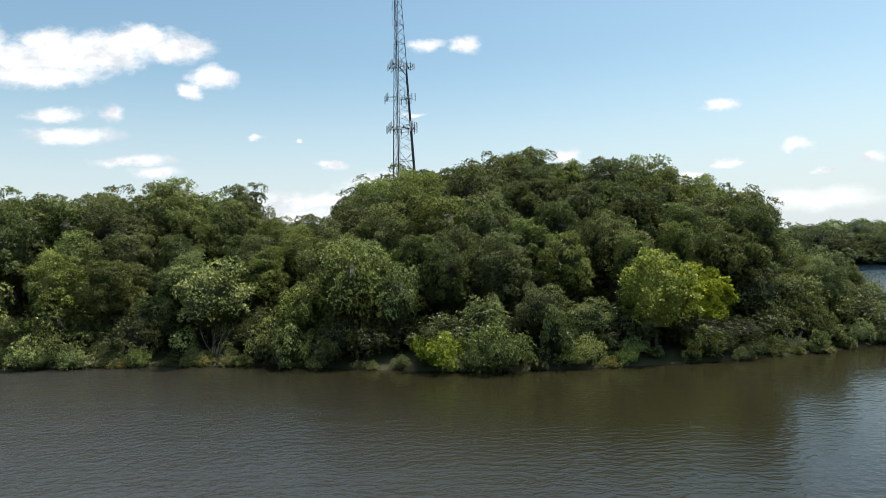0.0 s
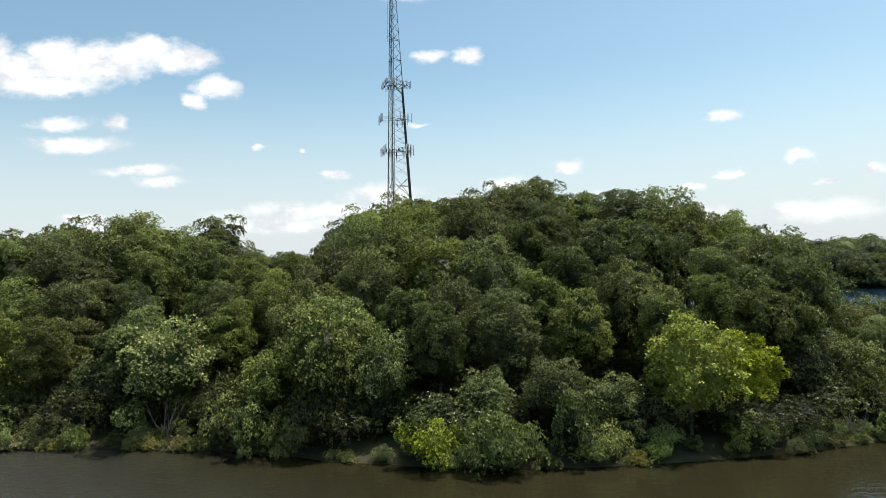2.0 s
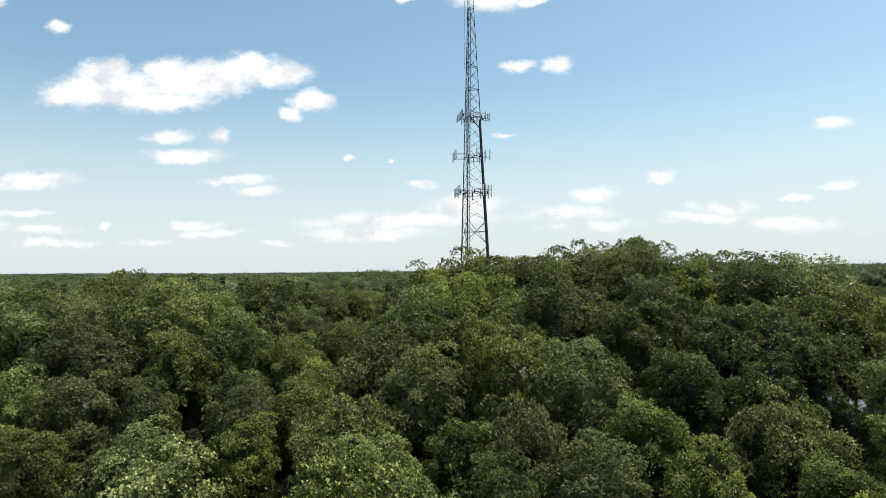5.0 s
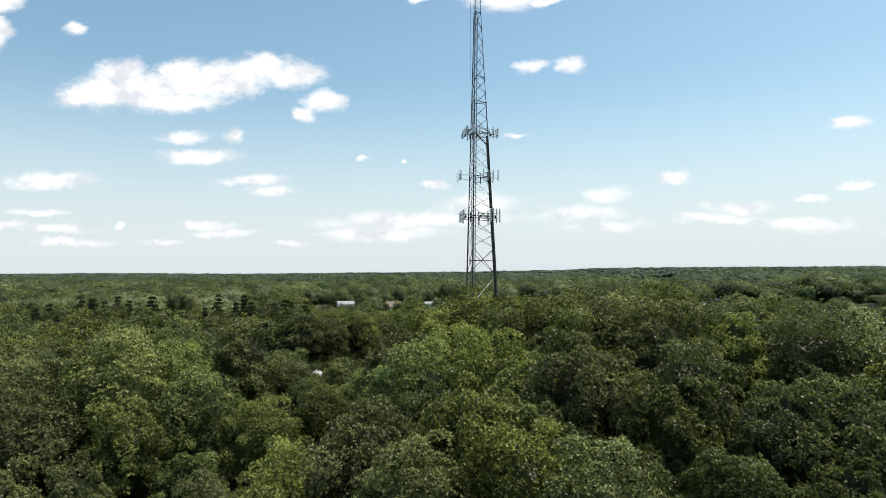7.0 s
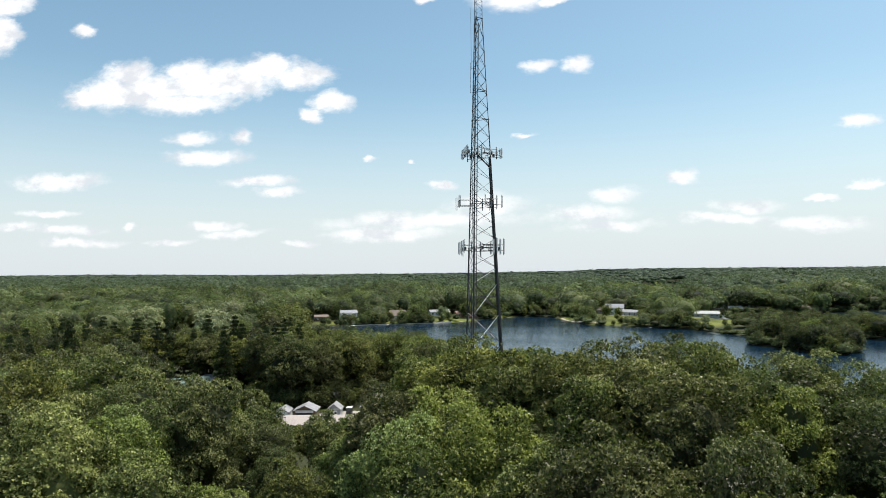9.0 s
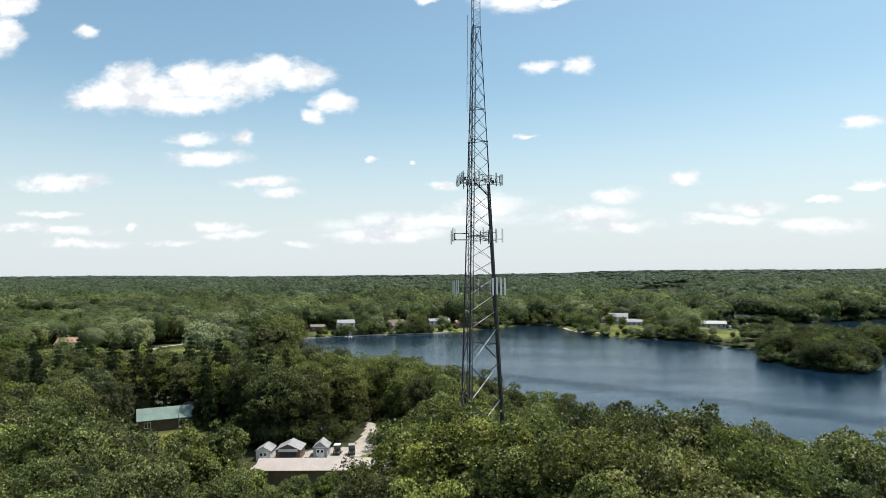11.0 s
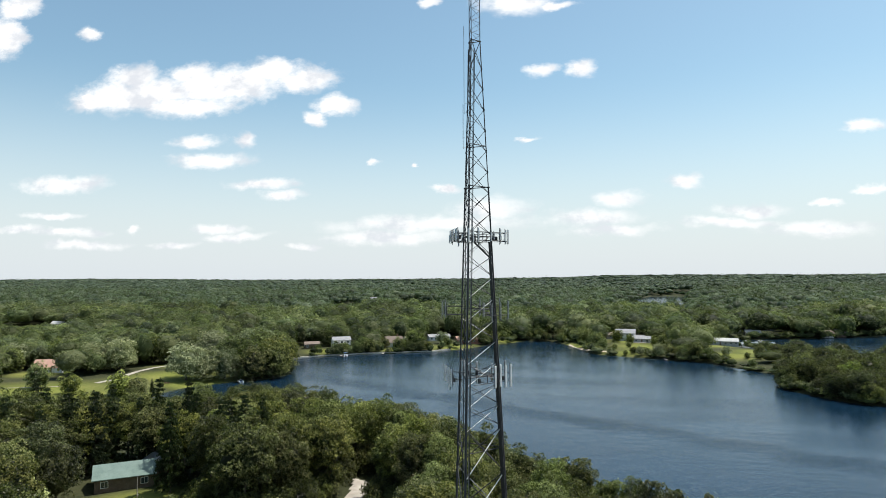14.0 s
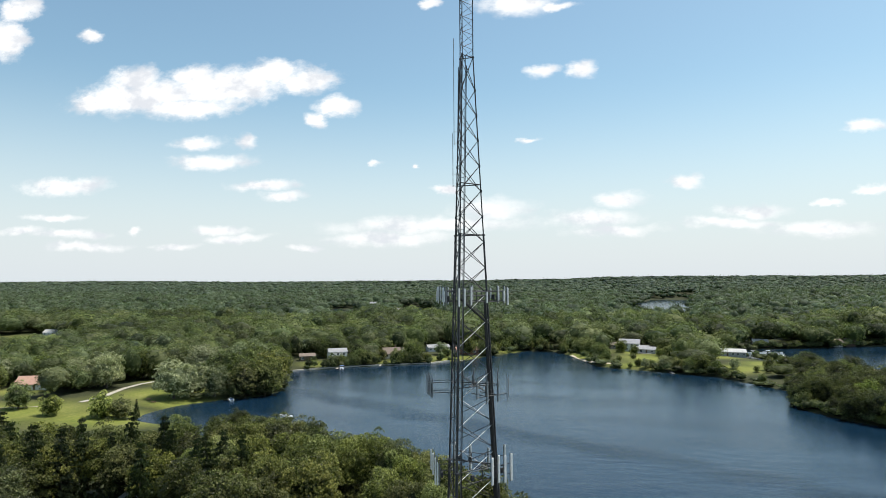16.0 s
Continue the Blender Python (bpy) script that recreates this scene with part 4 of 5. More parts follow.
clear = [(-8, 137, 5.0), (-92, 203, 11), (-77, 190, 8), (-82, 184, 6), (-60, 166, 5.5), (-70, 167, 4), (-97, 184, 6), (-20, 70, 3), (-43, 75, 4)]
yard_hull = [(-63, 160), (-25, 162), (-25, 190), (-32.5, 192), (-37, 219), (-47, 219), (-46, 190), (-63, 187)]
LOW_GROUND = [  # stretches of younger, lower trees and their size
    ([(-26, 74), (-15, 74), (-12, 112), (-32, 112)], 0.74), ([(-36, 112), (-12, 112), (-13, 130), (-44, 130)], 0.67),
    ([(-60, 128), (-13, 128), (-18, 145), (-66, 145)], 0.52), ([(-66, 143), (-18, 143), (-21, 164), (-66, 160)], 0.24),
    ([(-64, 148), (-92, 162), (-84, 190), (-63, 188)], 0.42)]
spots = []
row = 0
y = 66.0
while y < 300:
    x = -165 + (row % 2) * 3.9
    while x < 60:
        spots.append((x + rnd.uniform(-1.9, 1.9), y + rnd.uniform(-1.7, 1.7)))
        x += 7.8
    y += 6.8
    row += 1
sx, sy = np.array([p[0] for p in spots]), np.array([p[1] for p in spots])
sd = shore_distance(sx, sy)
CABIN_LAWN = [(-104, 200), (-86, 211), (-66, 186), (-66, 174), (-74, 168), (-86, 180)]
blocked = inside(sx, sy, yard_hull) | inside(sx, sy, CABIN_LAWN) | (sd < 4.0) | (sx < -1.02 * (sy - 5)) | ((sx < -90) & (sy > 228 + 0.12 * (sx + 90)))
for cx, cy, cr in clear:
    blocked |= np.hypot(sx - cx, sy - cy) < cr
for i in range(len(spots)):
    if blocked[i]:
        continue
    dark_wood = sx[i] > (34 if sy[i] < 116 else 14) + rnd.uniform(-12, 12) or sx[i] < -62 or (sy[i] > 178 and sx[i] < -40)
    k = rnd.choice(("oak_a", "oak_a", "oak_b", "oak_c", "oak_c", "maple_a") if dark_wood else ("oak_b", "oak_c", "maple_a", "maple_a", "maple_b", "maple_b"))
    edge = 0.66 + 0.34 * min(1.0, max(0.0, (sd[i] - 4) / 20)) if sy[i] < 95 and sx[i] < 34 else 0.98
    if sy[i] > 130 and sx[i] > -12:
        edge = 1.0 if sy[i] < 150 else 0.86
    elif sy[i] > 180:
        edge = 1.0
    elif sx[i] < -25 and 85 < sy[i] < 130:
        edge = 1.0
    if sx[i] < -48 and 80 < sy[i] < 130:
        edge = max(edge, 1.06)
    elif 24 < sx[i] < 37 and 80 < sy[i] < 118:
        edge = 1.06
    if sx[i] > 37 and sy[i] < 135:
        edge = 0.98 if sx[i] < 40 else 0.85 if sx[i] < 45 else 0.66 if sx[i] < 49 else 0.44
    for area, low_scale in LOW_GROUND:
        if inside(np.array([sx[i]]), np.array([sy[i]]), area)[0]:
            edge = low_scale
    if sx[i] > 38 and sy[i] < 80:
        edge = 0.5
    if math.hypot(sx[i] - 17, sy[i] - 109) < 16:
        edge = 0.95 if sy[i] > 117 else 1.03
    if k == "maple_b":
        edge *= 0.89
    # half the trees here take the shade-darkened leaf colour
    if sy[i] > 150 and sx[i] < -58 and rnd.random() < 0.5 or (sy[i] > 120 and sx[i] > 0 and rnd.random() < 0.5):
        plant(rnd.choice(("dark_a", "dark_b")), sx[i], sy[i], edge * rnd.uniform(0.92, 1.08), rnd.uniform(0.94, 1.06))
        continue
    plant(k + ("_back" if sy[i] > 118 or sx[i] < -75 else ""), sx[i], sy[i], edge * rnd.uniform(0.92, 1.1), rnd.uniform(0.94, 1.06))
for x, y in ((-108, 180), (-113, 174), (-66, 200), (-72, 206), (-104, 208), (-98, 216), (-82, 213), (-112, 190), (-118, 198), (-125, 186), (-108, 205), (-130, 204), (-120, 212), (-104, 214), (-138, 195), (-80, 200), (-76, 216), (-110, 178), (-128, 218), (-108, 197), (-112, 185), (-114, 203), (-122, 178), (-133, 190), (-70, 213), (-64, 210), (-86, 217), (-96, 220), (-70, 201)):
    plant("pine", x, y, rnd.uniform(1.0, 1.3))
plant("pine", 37, 74, 0.7)

# tall oaks before the foot of the tower
for x, y, sc in ((-6.5, 117, 1.18), (-12, 119, 1.12), (-2.0, 114, 1.05), (-15.5, 113, 0.98), (5, 113, 1.05), (9.5, 107, 1.05)):
    plant("oak_a", x, y, sc)
# low oaks along the eastern bank
for x, y, sc in ((47, 139, 0.72), (50, 128, 0.6), (44, 149, 0.8), (53, 118, 0.46), (55, 108, 0.42)):
    plant("oak_c_back", x, y, sc)
# round trees beside the yard
for x, y, sc, k in ((-61, 173, 1.15, "bank_c"), (-92, 174, 1.35, "bank_c"), (-100, 179, 1.3, "bank_b"), (-84, 166, 1.15, "bank_c"), (-97, 168, 1.2, "bank_b"), (-72, 162, 1.1, "bank_b"), (-77, 156, 1.1, "bank_c"),
                    (-61, 158, 1.0, "bank_b"), (-106, 186, 1.1, "bank_a"), (-53, 155.5, 0.72, "bank_a"), (-47, 155, 0.68, "bank_b"), (-57, 157, 0.85, "bank_a"), (-67, 169, 0.9, "bank_a")):
    plant(k, x, y, sc, 1.0, label="round leafy green tree beside the gravel yard")

# trees standing on the lawns across the bay
LAWN_TREES = ((-186, 300, 1.1, "bank_c"), (-216, 353, 1.5, "pale"), (-206, 357, 1.65, "pale"), (-228, 362, 1.4, "pale"), (-208, 309, 1.1, "lawn"), (-212, 363, 1.5, "pale"),
              (-163, 343, 1.75, "pale"), (-157, 348, 1.5, "pale"), (-149, 352, 1.45, "pale"), (-137, 357, 1.6, "bank_a"), (-131, 364, 1.7, "bank_a"), (-133, 375, 1.8, "bank_a"),
              (-142, 366, 1.8, "lawn"), (-145, 380, 2.0, "lawn"), (-139, 390, 1.7, "bank_a"), (-154, 392, 2.0, "pale"), (-160, 376, 1.7, "lawn"), (-172, 386, 1.8, "pale"))
BAY_TREES = ((-146, 404, 1.7, "bank_a"), (-152, 414, 1.7, "lawn"), (-158, 426, 1.5, "bank_b"), (-154, 438, 1.1, "lawn"), (-167, 303, 1.3, "bank_c"), (-161, 305, 1.1, "bank_c"),
             (-157, 309, 0.5, "pine"), (-182, 398, 1.7, "pale"), (-206, 384, 1.6, "lawn"), (-218, 376, 1.5, "pale"), (-234, 372, 1.5, "lawn"),
             (-256, 346, 1.3, "lawn"), (-262, 356, 1.4, "pale"), (-250, 370, 1.4, "lawn"), (-232, 306, 1.2, "lawn"), (-240, 318, 1.3, "lawn"), (-200, 396, 1.6, "pale"))
SHORE_TREES = ((122, 461, 0.8, "bank_d"), (129, 459, 0.85, "bank_d"), (123, 443, 0.9, "bank_d"), (131, 441, 0.95, "bank_a"), (125, 432, 0.95, "bank_d"), (133, 428, 1.0, "bank_d"), (126, 421, 0.9, "bank_a"), (118, 426, 0.7, "bank_d"), (68, 496, 0.95, "bank_a"), (79, 496, 1.0, "lawn"), (89, 488, 1.05, "bank_a"), (74, 490, 0.7, "bank_b"), (96, 462, 0.6, "pale"), (104, 450, 0.38, "bank_a"), (109, 447, 0.4, "bank_d"), (116, 447, 0.45, "bank_a"), (121, 451, 0.5, "bank_d"), (128, 450, 0.6, "bank_a"),
               (133, 455, 0.6, "bank_d"), (152, 455, 1.25, "bank_d"), (145, 447, 0.9, "bank_a"), (172, 452, 1.2, "bank_d"), (29, 493, 0.5, "bank_b"), (38, 492, 0.45, "bank_c"), (47, 474, 0.45, "bank_a"), (54, 470, 0.5, "bank_b"), (88, 446, 0.45, "bank_b"), (-113, 473, 1.1, "pale"), (-118, 468, 0.9, "lawn"), (-87, 480, 1.35, "lawn"), (-93, 477, 0.8, "bank_b"), (-107, 479, 0.7, "bank_a"), (-69, 500, 0.6, "lawn"), (-122, 478, 1.2, "lawn"), (-74, 506, 0.9, "pale"), (-144, 478, 1.2, "lawn"), (30, 490, 0.7, "lawn"), (34, 476, 0.5, "bank_b"),
               (42, 471, 0.4, "bank_c"), (50, 468, 0.6, "pale"), (60, 463, 0.85, "pale"), (66, 460, 0.8, "bank_a"), (72, 456, 0.95, "bank_b"), (78, 455, 1.1, "bank_a"),
               (84, 450, 0.8, "bank_b"), (112, 456, 0.75, "bank_a"), (122, 466, 0.8, "bank_b"), (50, 518, 0.7, "lawn"), (65, 514, 0.65, "bank_b"), (43, 531, 0.9, "lawn"), (70, 500, 0.75, "pale"), (47, 498, 0.5, "bank_c"), (-30, 553, 1.0, "bank_a"), (-40, 541, 0.7, "bank_b"), (-127, 464, 0.6, "bank_c"), (-143, 456, 0.5, "bank_b"), (-72, 486, 0.5, "bank_c"))
for x, y, sc, k in LAWN_TREES + BAY_TREES + SHORE_TREES:
    plant(k, x, y, sc, 0.95)

# trees that overhang the far banks
rnd = random.Random(77)
for shore, lo, hi in ((FAR_SHORE, -130, 215), (INLET, 140, 300)):
    for (ax, ay), (bx, by) in zip(shore, shore[1:]):
        ln = math.hypot(bx - ax, by - ay)
        for i in range(int(ln / 6.5)):
            f = (i + rnd.random() * 0.6) / max(1, int(ln / 6.5))
            for off in (3.0, 10.5, 18.0):
                if off > 12 and not 85 < ax < 200:
                    continue
                side = off + rnd.uniform(-1.2, 1.2)
                turned = -side if shore is FAR_SHORE else side
                x, y = ax + (bx - ax) * f + (by - ay) / ln * turned, ay + (by - ay) * f - (bx - ax) / ln * turned
                if not lo < x < hi or float(shore_distance(x, y)) < 1.2 or lawn_mask(np.array([x]), np.array([y]))[0] > 0.25:
                    continue
                if min(math.hypot(x - p[0], y - p[1]) for p in PLACED) < 4.5 or (x < -90 and y < 430) or (shore is INLET and y > 560):
                    continue
                if 20 < x < 128 and 405 < y < 500:
                    if off < 4 and rnd.random() < 0.7:
                        plant(rnd.choice(("bank_b", "bank_c", "bank_a")), x, y, rnd.uniform(0.22, 0.55))
                    continue
                plant("bank_d" if 85 < x and y < 400 and rnd.random() < 0.75 else rnd.choice(("bank_a", "bank_a", "bank_b", "bank_b", "bank_c")), x, y, rnd.uniform(0.3, 0.5) if 90 < x < 140 and y > 404 else rnd.uniform(0.62, 1.0) if off < 4 else rnd.uniform(0.9, 1.3), rnd.uniform(0.9, 1.1))
for k in KINDS.values():
    for o in [*k.children_recursive, k]:
        bpy.data.objects.remove(o)

# ---- woods beyond ----
SPIT = [(88, 322), (160, 262), (260, 300), (235, 470), (165, 500), (98, 455)]
KEEP_OPEN = [(-50, 200, 6), (-92, 203, 12), (-80, 192, 12)]


def woodland(name, label, xs, ys, radius, height, boughs, tufts, leaf_size, seed, material):
    """Many broadleaf crowns joined into one stretch of woodland, out of a few crown shapes, turned and sized."""
    rnd = np.random.RandomState(seed)
    n = len(xs)
    z = ground_height(xs, ys)
    tall = rnd.uniform(0.62, 1.22, n) * (1 + 0.15 * np.sin(xs * 0.03) * np.sin(ys * 0.021))
    tall = np.where(inside(xs, ys, SPIT), tall * 0.8, tall)
    tall = np.where((xs > 92) & (xs < 140) & (ys > 404) & (ys < 475), tall * 0.5, tall)
    wide = rnd.uniform(0.72, 1.35, n) * (1 + 0.2 * np.sin(xs * 0.021 + 1) * np.sin(ys * 0.017))
    turn = rnd.uniform(0, math.tau, n)
    tone = rnd.uniform(0, 1, n)
    verts, tris, tones, lobes, rounded, base = [], [], [], [], [], 0
    kinds = 12
    for kind in range(kinds):
        mine = np.arange(n) % kinds == kind
        m = int(mine.sum())
        if not m:
            continue
        tv, tf, tt, solid = lobed_crown(seed * 20 + kind, radius, height * rnd.uniform(0.74, 0.94), boughs, tufts, leaf_size, -0.75, 2 if boughs > 5 else 1, 0.85, 1.0)
        tv = tv + np.array([0, 0, height * 0.10])
        cs, sn = np.cos(turn[mine])[:, None], np.sin(turn[mine])[:, None]
        wx = (tv[:, 0] * cs - tv[:, 1] * sn) * wide[mine][:, None] + xs[mine][:, None]
        wy = (tv[:, 0] * sn + tv[:, 1] * cs) * wide[mine][:, None] + ys[mine][:, None]
        wz = tv[:, 2] * tall[mine][:, None] + z[mine][:, None]
        verts.append(np.stack([wx, wy, wz], -1).reshape(-1, 3))
        tris.append((tf[None] + (np.arange(m) * len(tv))[:, None, None]).reshape(-1, 3) + base)
        tones.append(np.repeat(tone[mine], len(tv)))
        lobes.append(np.tile(tt, m))
        rounded.append(np.tile(np.arange(len(tf)) >= len(tf) - solid, m))
        base += m * len(tv)
    ob = new(name, tri_mesh(name, np.concatenate(verts), np.concatenate(tris), material, np.concatenate(rounded)))
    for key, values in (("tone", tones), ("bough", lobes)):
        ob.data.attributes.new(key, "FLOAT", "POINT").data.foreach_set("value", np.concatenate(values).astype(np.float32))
    return tagged(ob, label, "woodland", kind="stuff")


def scatter(seed, x0, x1, y0, y1, step, fan=None, shore=None):
    rnd = np.random.RandomState(seed)
    xs, ys = np.meshgrid(np.arange(x0, x1, step), np.arange(y0, y1, step * 0.87))
    xs = xs + (np.arange(xs.shape[0]) % 2)[:, None] * step / 2
    xs, ys = (xs + rnd.uniform(-0.3, 0.3, xs.shape) * step).ravel(), (ys + rnd.uniform(-0.3, 0.3, ys.shape) * step).ravel()
    ok = shore_distance(xs, ys) > (step * 0.45 if shore is None else shore)
    if fan:
        ok &= (xs > -fan[0] * (ys + 40)) & (xs < fan[1] * (ys + 60))
    return xs[ok], ys[ok]


HOUSE_SPOTS = [(-133, 470, 11), (-151, 466, 7), (-103, 487, 9), (-80, 528, 10), (-60, 520, 11), (40, 552, 8), (52, 545, 10), (58, 528, 9), (76, 516, 8), (112, 500, 6),
               (118, 548, 9), (90, 612, 9), (141, 624, 9), (149, 597, 8), (108, 620, 9), (172, 640, 8), (-238, 353, 9), (205, 600, 8), (214, 602, 8), (157, 434, 9), (-262, 560, 12), (-448, 606, 10), (-318, 458, 8), (107, 528, 14)]


SCATTERED = [(-312, 828), (-281, 1078), (-228, 994), (-48, 1300), (-150, 760), (126, 735), (164, 750), (240, 780), (60, 860), (-474, 1304)]


MARINA_GREEN = [(82, 450), (100, 430), (130, 462), (142, 500), (124, 522), (114, 545), (86, 540), (92, 505)]


def open_ground(x, y):
    o = (lawn_mask(x, y) > 0.12) | inside(x, y, MARINA_GREEN)
    for cx, cy, cr in HOUSE_SPOTS:
        o |= np.hypot(x - cx, y - cy + 3) < cr * 1.15
        o |= seg_distance(x, y, [(cx, cy), (cx * 0.93, cy - 28)], False) < cr * 0.75
    o |= inside(x, y, yard_hull)
    for cx, cy, cr in KEEP_OPEN:
        o |= np.hypot(x - cx, y - cy) < cr
    for a, b in (((-209, 370), (-203, 338)), ((-203, 338), (-225, 306)), ((10, 531), (36, 478))):
        o |= seg_distance(x, y, [a, b], False) < 5
    return o


# mainland behind the point
mx, my = scatter(31, -420, -98, 78, 520, 10.4)
ok = ~open_ground(mx, my) & (mx > -0.98 * (my - 10) - 40) & (lawn_mask(mx, my) < 0.02)
ok &= ~((mx > -262) & (my > 212) & (my < 330)) & ~((mx > -205) & (my > 212) & (my < 376))
px, py = np.array([p[0] for p in PLACED]), np.array([p[1] for p in PLACED])
ok &= np.min(np.hypot(mx[:, None] - px, my[:, None] - py), axis=1) > 5.0
woodland("mainland_woods", "mixed green broadleaf woods behind the lake", mx[ok], my[ok], 6.4, 15.0, 40, 11, 0.95, 41, LEAF_FAR)
# woods round the far shore
fx, fy = scatter(32, -560, 460, 262, 720, 14.0, (0.92, 0.62), 2.5)
ok = ~open_ground(fx, fy) & ~((fx < -98) & (fy < 520) & (fx > -420))
ok &= np.min(np.hypot(fx[:, None] - px, fy[:, None] - py), axis=1) > 5.5
fx, fy = fx[ok], fy[ok]
close = (fy < 545) & (fx > -130)
spit = inside(fx, fy, SPIT)
woodland("spit_woods", "shade-darkened broadleaf woods on the spit", fx[close & spit], fy[close & spit], 7.4, 14.5, 40, 16, 0.95, 48, LEAF_SPIT_SHADED)
woodland("lakeside_woods", "mixed green broadleaf woods round the far shore", fx[close & ~spit], fy[close & ~spit], 7.8, 15.0, 40, 16, 0.95, 44, LEAF_FAR)
woodland("hinterland_woods", "mixed green broadleaf woods behind the far shore", fx[~close], fy[~close], 9.2, 17.0, 38, 10, 1.35, 42, LEAF_FAR)
# bushes that hang over the far banks
bank_x, bank_y = [], []
brnd = random.Random(71)
for shore in (FAR_SHORE[:-1], INLET):
    for (ax, ay), (bx, by) in zip(shore, shore[1:]):
        ln = math.hypot(bx - ax, by - ay)
        for i in range(int(ln / (1.9 if ax < 85 else 0.9))):
            f = (i + brnd.random()) / max(1, int(ln / (1.9 if ax < 85 else 0.9)))
            if ax > 330:
                continue
            side = brnd.uniform(-3.5, 3.5)
            bank_x.append(ax + (bx - ax) * f - (by - ay) / ln * side)
            bank_y.append(ay + (by - ay) * f + (bx - ax) / ln * side)
bank_x, bank_y = np.array(bank_x), np.array(bank_y)
thin = np.array([brnd.random() for _ in bank_x])
ok = (shore_distance(bank_x, bank_y) > 0.2) & ((lawn_mask(bank_x, bank_y) < 0.1) | (thin < 0.22) | ((bank_x > 22) & (thin < 0.6)))
woodland("shore_bushes", "green bushes along the far banks", bank_x[ok], bank_y[ok], 2.4, 4.6, 9, 9, 0.75, 47, LEAF_FAR)
hx, hy = scatter(33, -1500, 1000, 720, 1500, 14.5, (0.95, 0.6), 0.5)
ok = np.ones(len(hx), bool)
for cx, cy in SCATTERED:
    ok &= (np.hypot(hx - cx, hy - cy) > 13) & (seg_distance(hx, hy, [(cx, cy), (cx * 0.96, cy - 55)], False) > 7)
hx, hy = hx[ok], hy[ok]
woodland("distant_woods", "unbroken green woods over rolling land", hx, hy, 7.6, 14.5, 12, 3, 2.0, 43, LEAF_HAZED)
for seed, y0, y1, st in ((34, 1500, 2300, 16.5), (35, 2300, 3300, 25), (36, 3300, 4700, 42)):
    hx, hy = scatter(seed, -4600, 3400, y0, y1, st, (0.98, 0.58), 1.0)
    woodland("horizon_woods", "far wooded ridge on the horizon", hx, hy, st * 0.58, 13.5, 2, 1, 2.5, seed + 20, LEAF_HAZED)


# ---- buildings ----
def gable_roof(w, d, z, rise, over, thick=0.18):
    """Two slopes with thickness; the ridge runs along x."""
    bm = bmesh.new()
    hw, hd = w / 2 + over, d / 2 + over
    drop = rise * over / (d / 2)
    prof = [(-hd, z - drop), (0, z + rise), (hd, z - drop), (hd, z - drop - thick), (0, z + rise - thick), (-hd, z - drop - thick)]
    ends = [[bm.verts.new((x, y, h)) for y, h in prof] for x in (-hw, hw)]
    n = len(prof)
    for i in range(n):
        bm.faces.new((ends[0][i], ends[0][(i + 1) % n], ends[1][(i + 1) % n], ends[1][i]))
    for e in ends:
        bm.faces.new((e[0], e[1], e[4], e[5]))
        bm.faces.new((e[1], e[2], e[3], e[4]))
    bmesh.ops.recalc_face_normals(bm, faces=bm.faces)
    return bm


def gable_body(w, d, z, rise):
    bm = bmesh.new()
    prof = [(-d / 2, -0.8), (d / 2, -0.8), (d / 2, z), (0, z + rise - 0.06), (-d / 2, z)]
    ends = [[bm.verts.new((x, y, h)) for y, h in prof] for x in (-w / 2, w / 2)]
    for i in range(5):
        bm.faces.new((ends[0][i], ends[0][(i + 1) % 5], ends[1][(i + 1) % 5], ends[1][i]))
    bm.faces.new(ends[0])
    bm.faces.new(ends[1][::-1])
    bmesh.ops.recalc_face_normals(bm, faces=bm.faces)
    return bm


def add_window(house, x, y, z, w, h, turn=0.0):
    """A framed window on a wall; its face looks along -y before the turn."""
    m = Matrix.Translation((x, y, z)) @ Matrix.Rotation(turn, 4, "Z")
    bm = bmesh.new()
    for sx_, sz_, px_, pz_ in ((w + 0.2, 0.1, 0, h / 2 + 0.05), (w + 0.2, 0.1, 0, -h / 2 - 0.05), (0.1, h, -w / 2 - 0.05, 0), (0.1, h, w / 2 + 0.05, 0), (0.06, h, 0, 0)):
        add_box(bm, (sx_, 0.10, sz_), (px_, -0.03, pz_))
    win = part("window", bm, TRIM, house)
    win.matrix_basis = m
    pane = part("pane", box((w, 0.03, h), (0, -0.015, 0)), GLASS, win)
    return win, pane


def house(x, y, w, d, storeys, wall, roof, turn, label, rise=2.0, chimney=False, porch=False, garage=False, group="houses round the lake"):
    ob = thing("house", Matrix.Translation((x, y, g(x, y))) @ Matrix.Rotation(turn, 4, "Z"), label, "house", group)
    z = 0.4 + 2.6 * storeys
    part("wall", gable_body(w, d, z, rise), wall, ob)
    r = part("roof", gable_roof(w, d, z, rise, 0.45), roof, ob)
    if chimney:
        part("chimney", box((0.8, 0.6, 1.8), (w * 0.25, 0.2, z + rise), 0, 0.03), BRICK_RED, r)
    n = max(2, int(w / 3))
    for s_ in range(storeys):
        for i in range(n):
            wx = -w / 2 + w * (i + 0.5) / n
            if s_ == 0 and i == n // 2:
                door = part("door", box((1.0, 0.08, 2.1), (wx, -d / 2 - 0.03, 1.25)), SIDING_BROWN, ob)
                part("handle", box((0.05, 0.06, 0.16), (wx + 0.38, -d / 2 - 0.09, 1.25)), STEEL, door)
            else:
                add_window(ob, wx, -d / 2, 1.6 + 2.6 * s_, 1.3, 1.2)
        add_window(ob, -w / 2, 0, 1.6 + 2.6 * s_, 1.2, 1.1, -math.pi / 2)
        add_window(ob, w / 2, 0, 1.6 + 2.6 * s_, 1.2, 1.1, math.pi / 2)
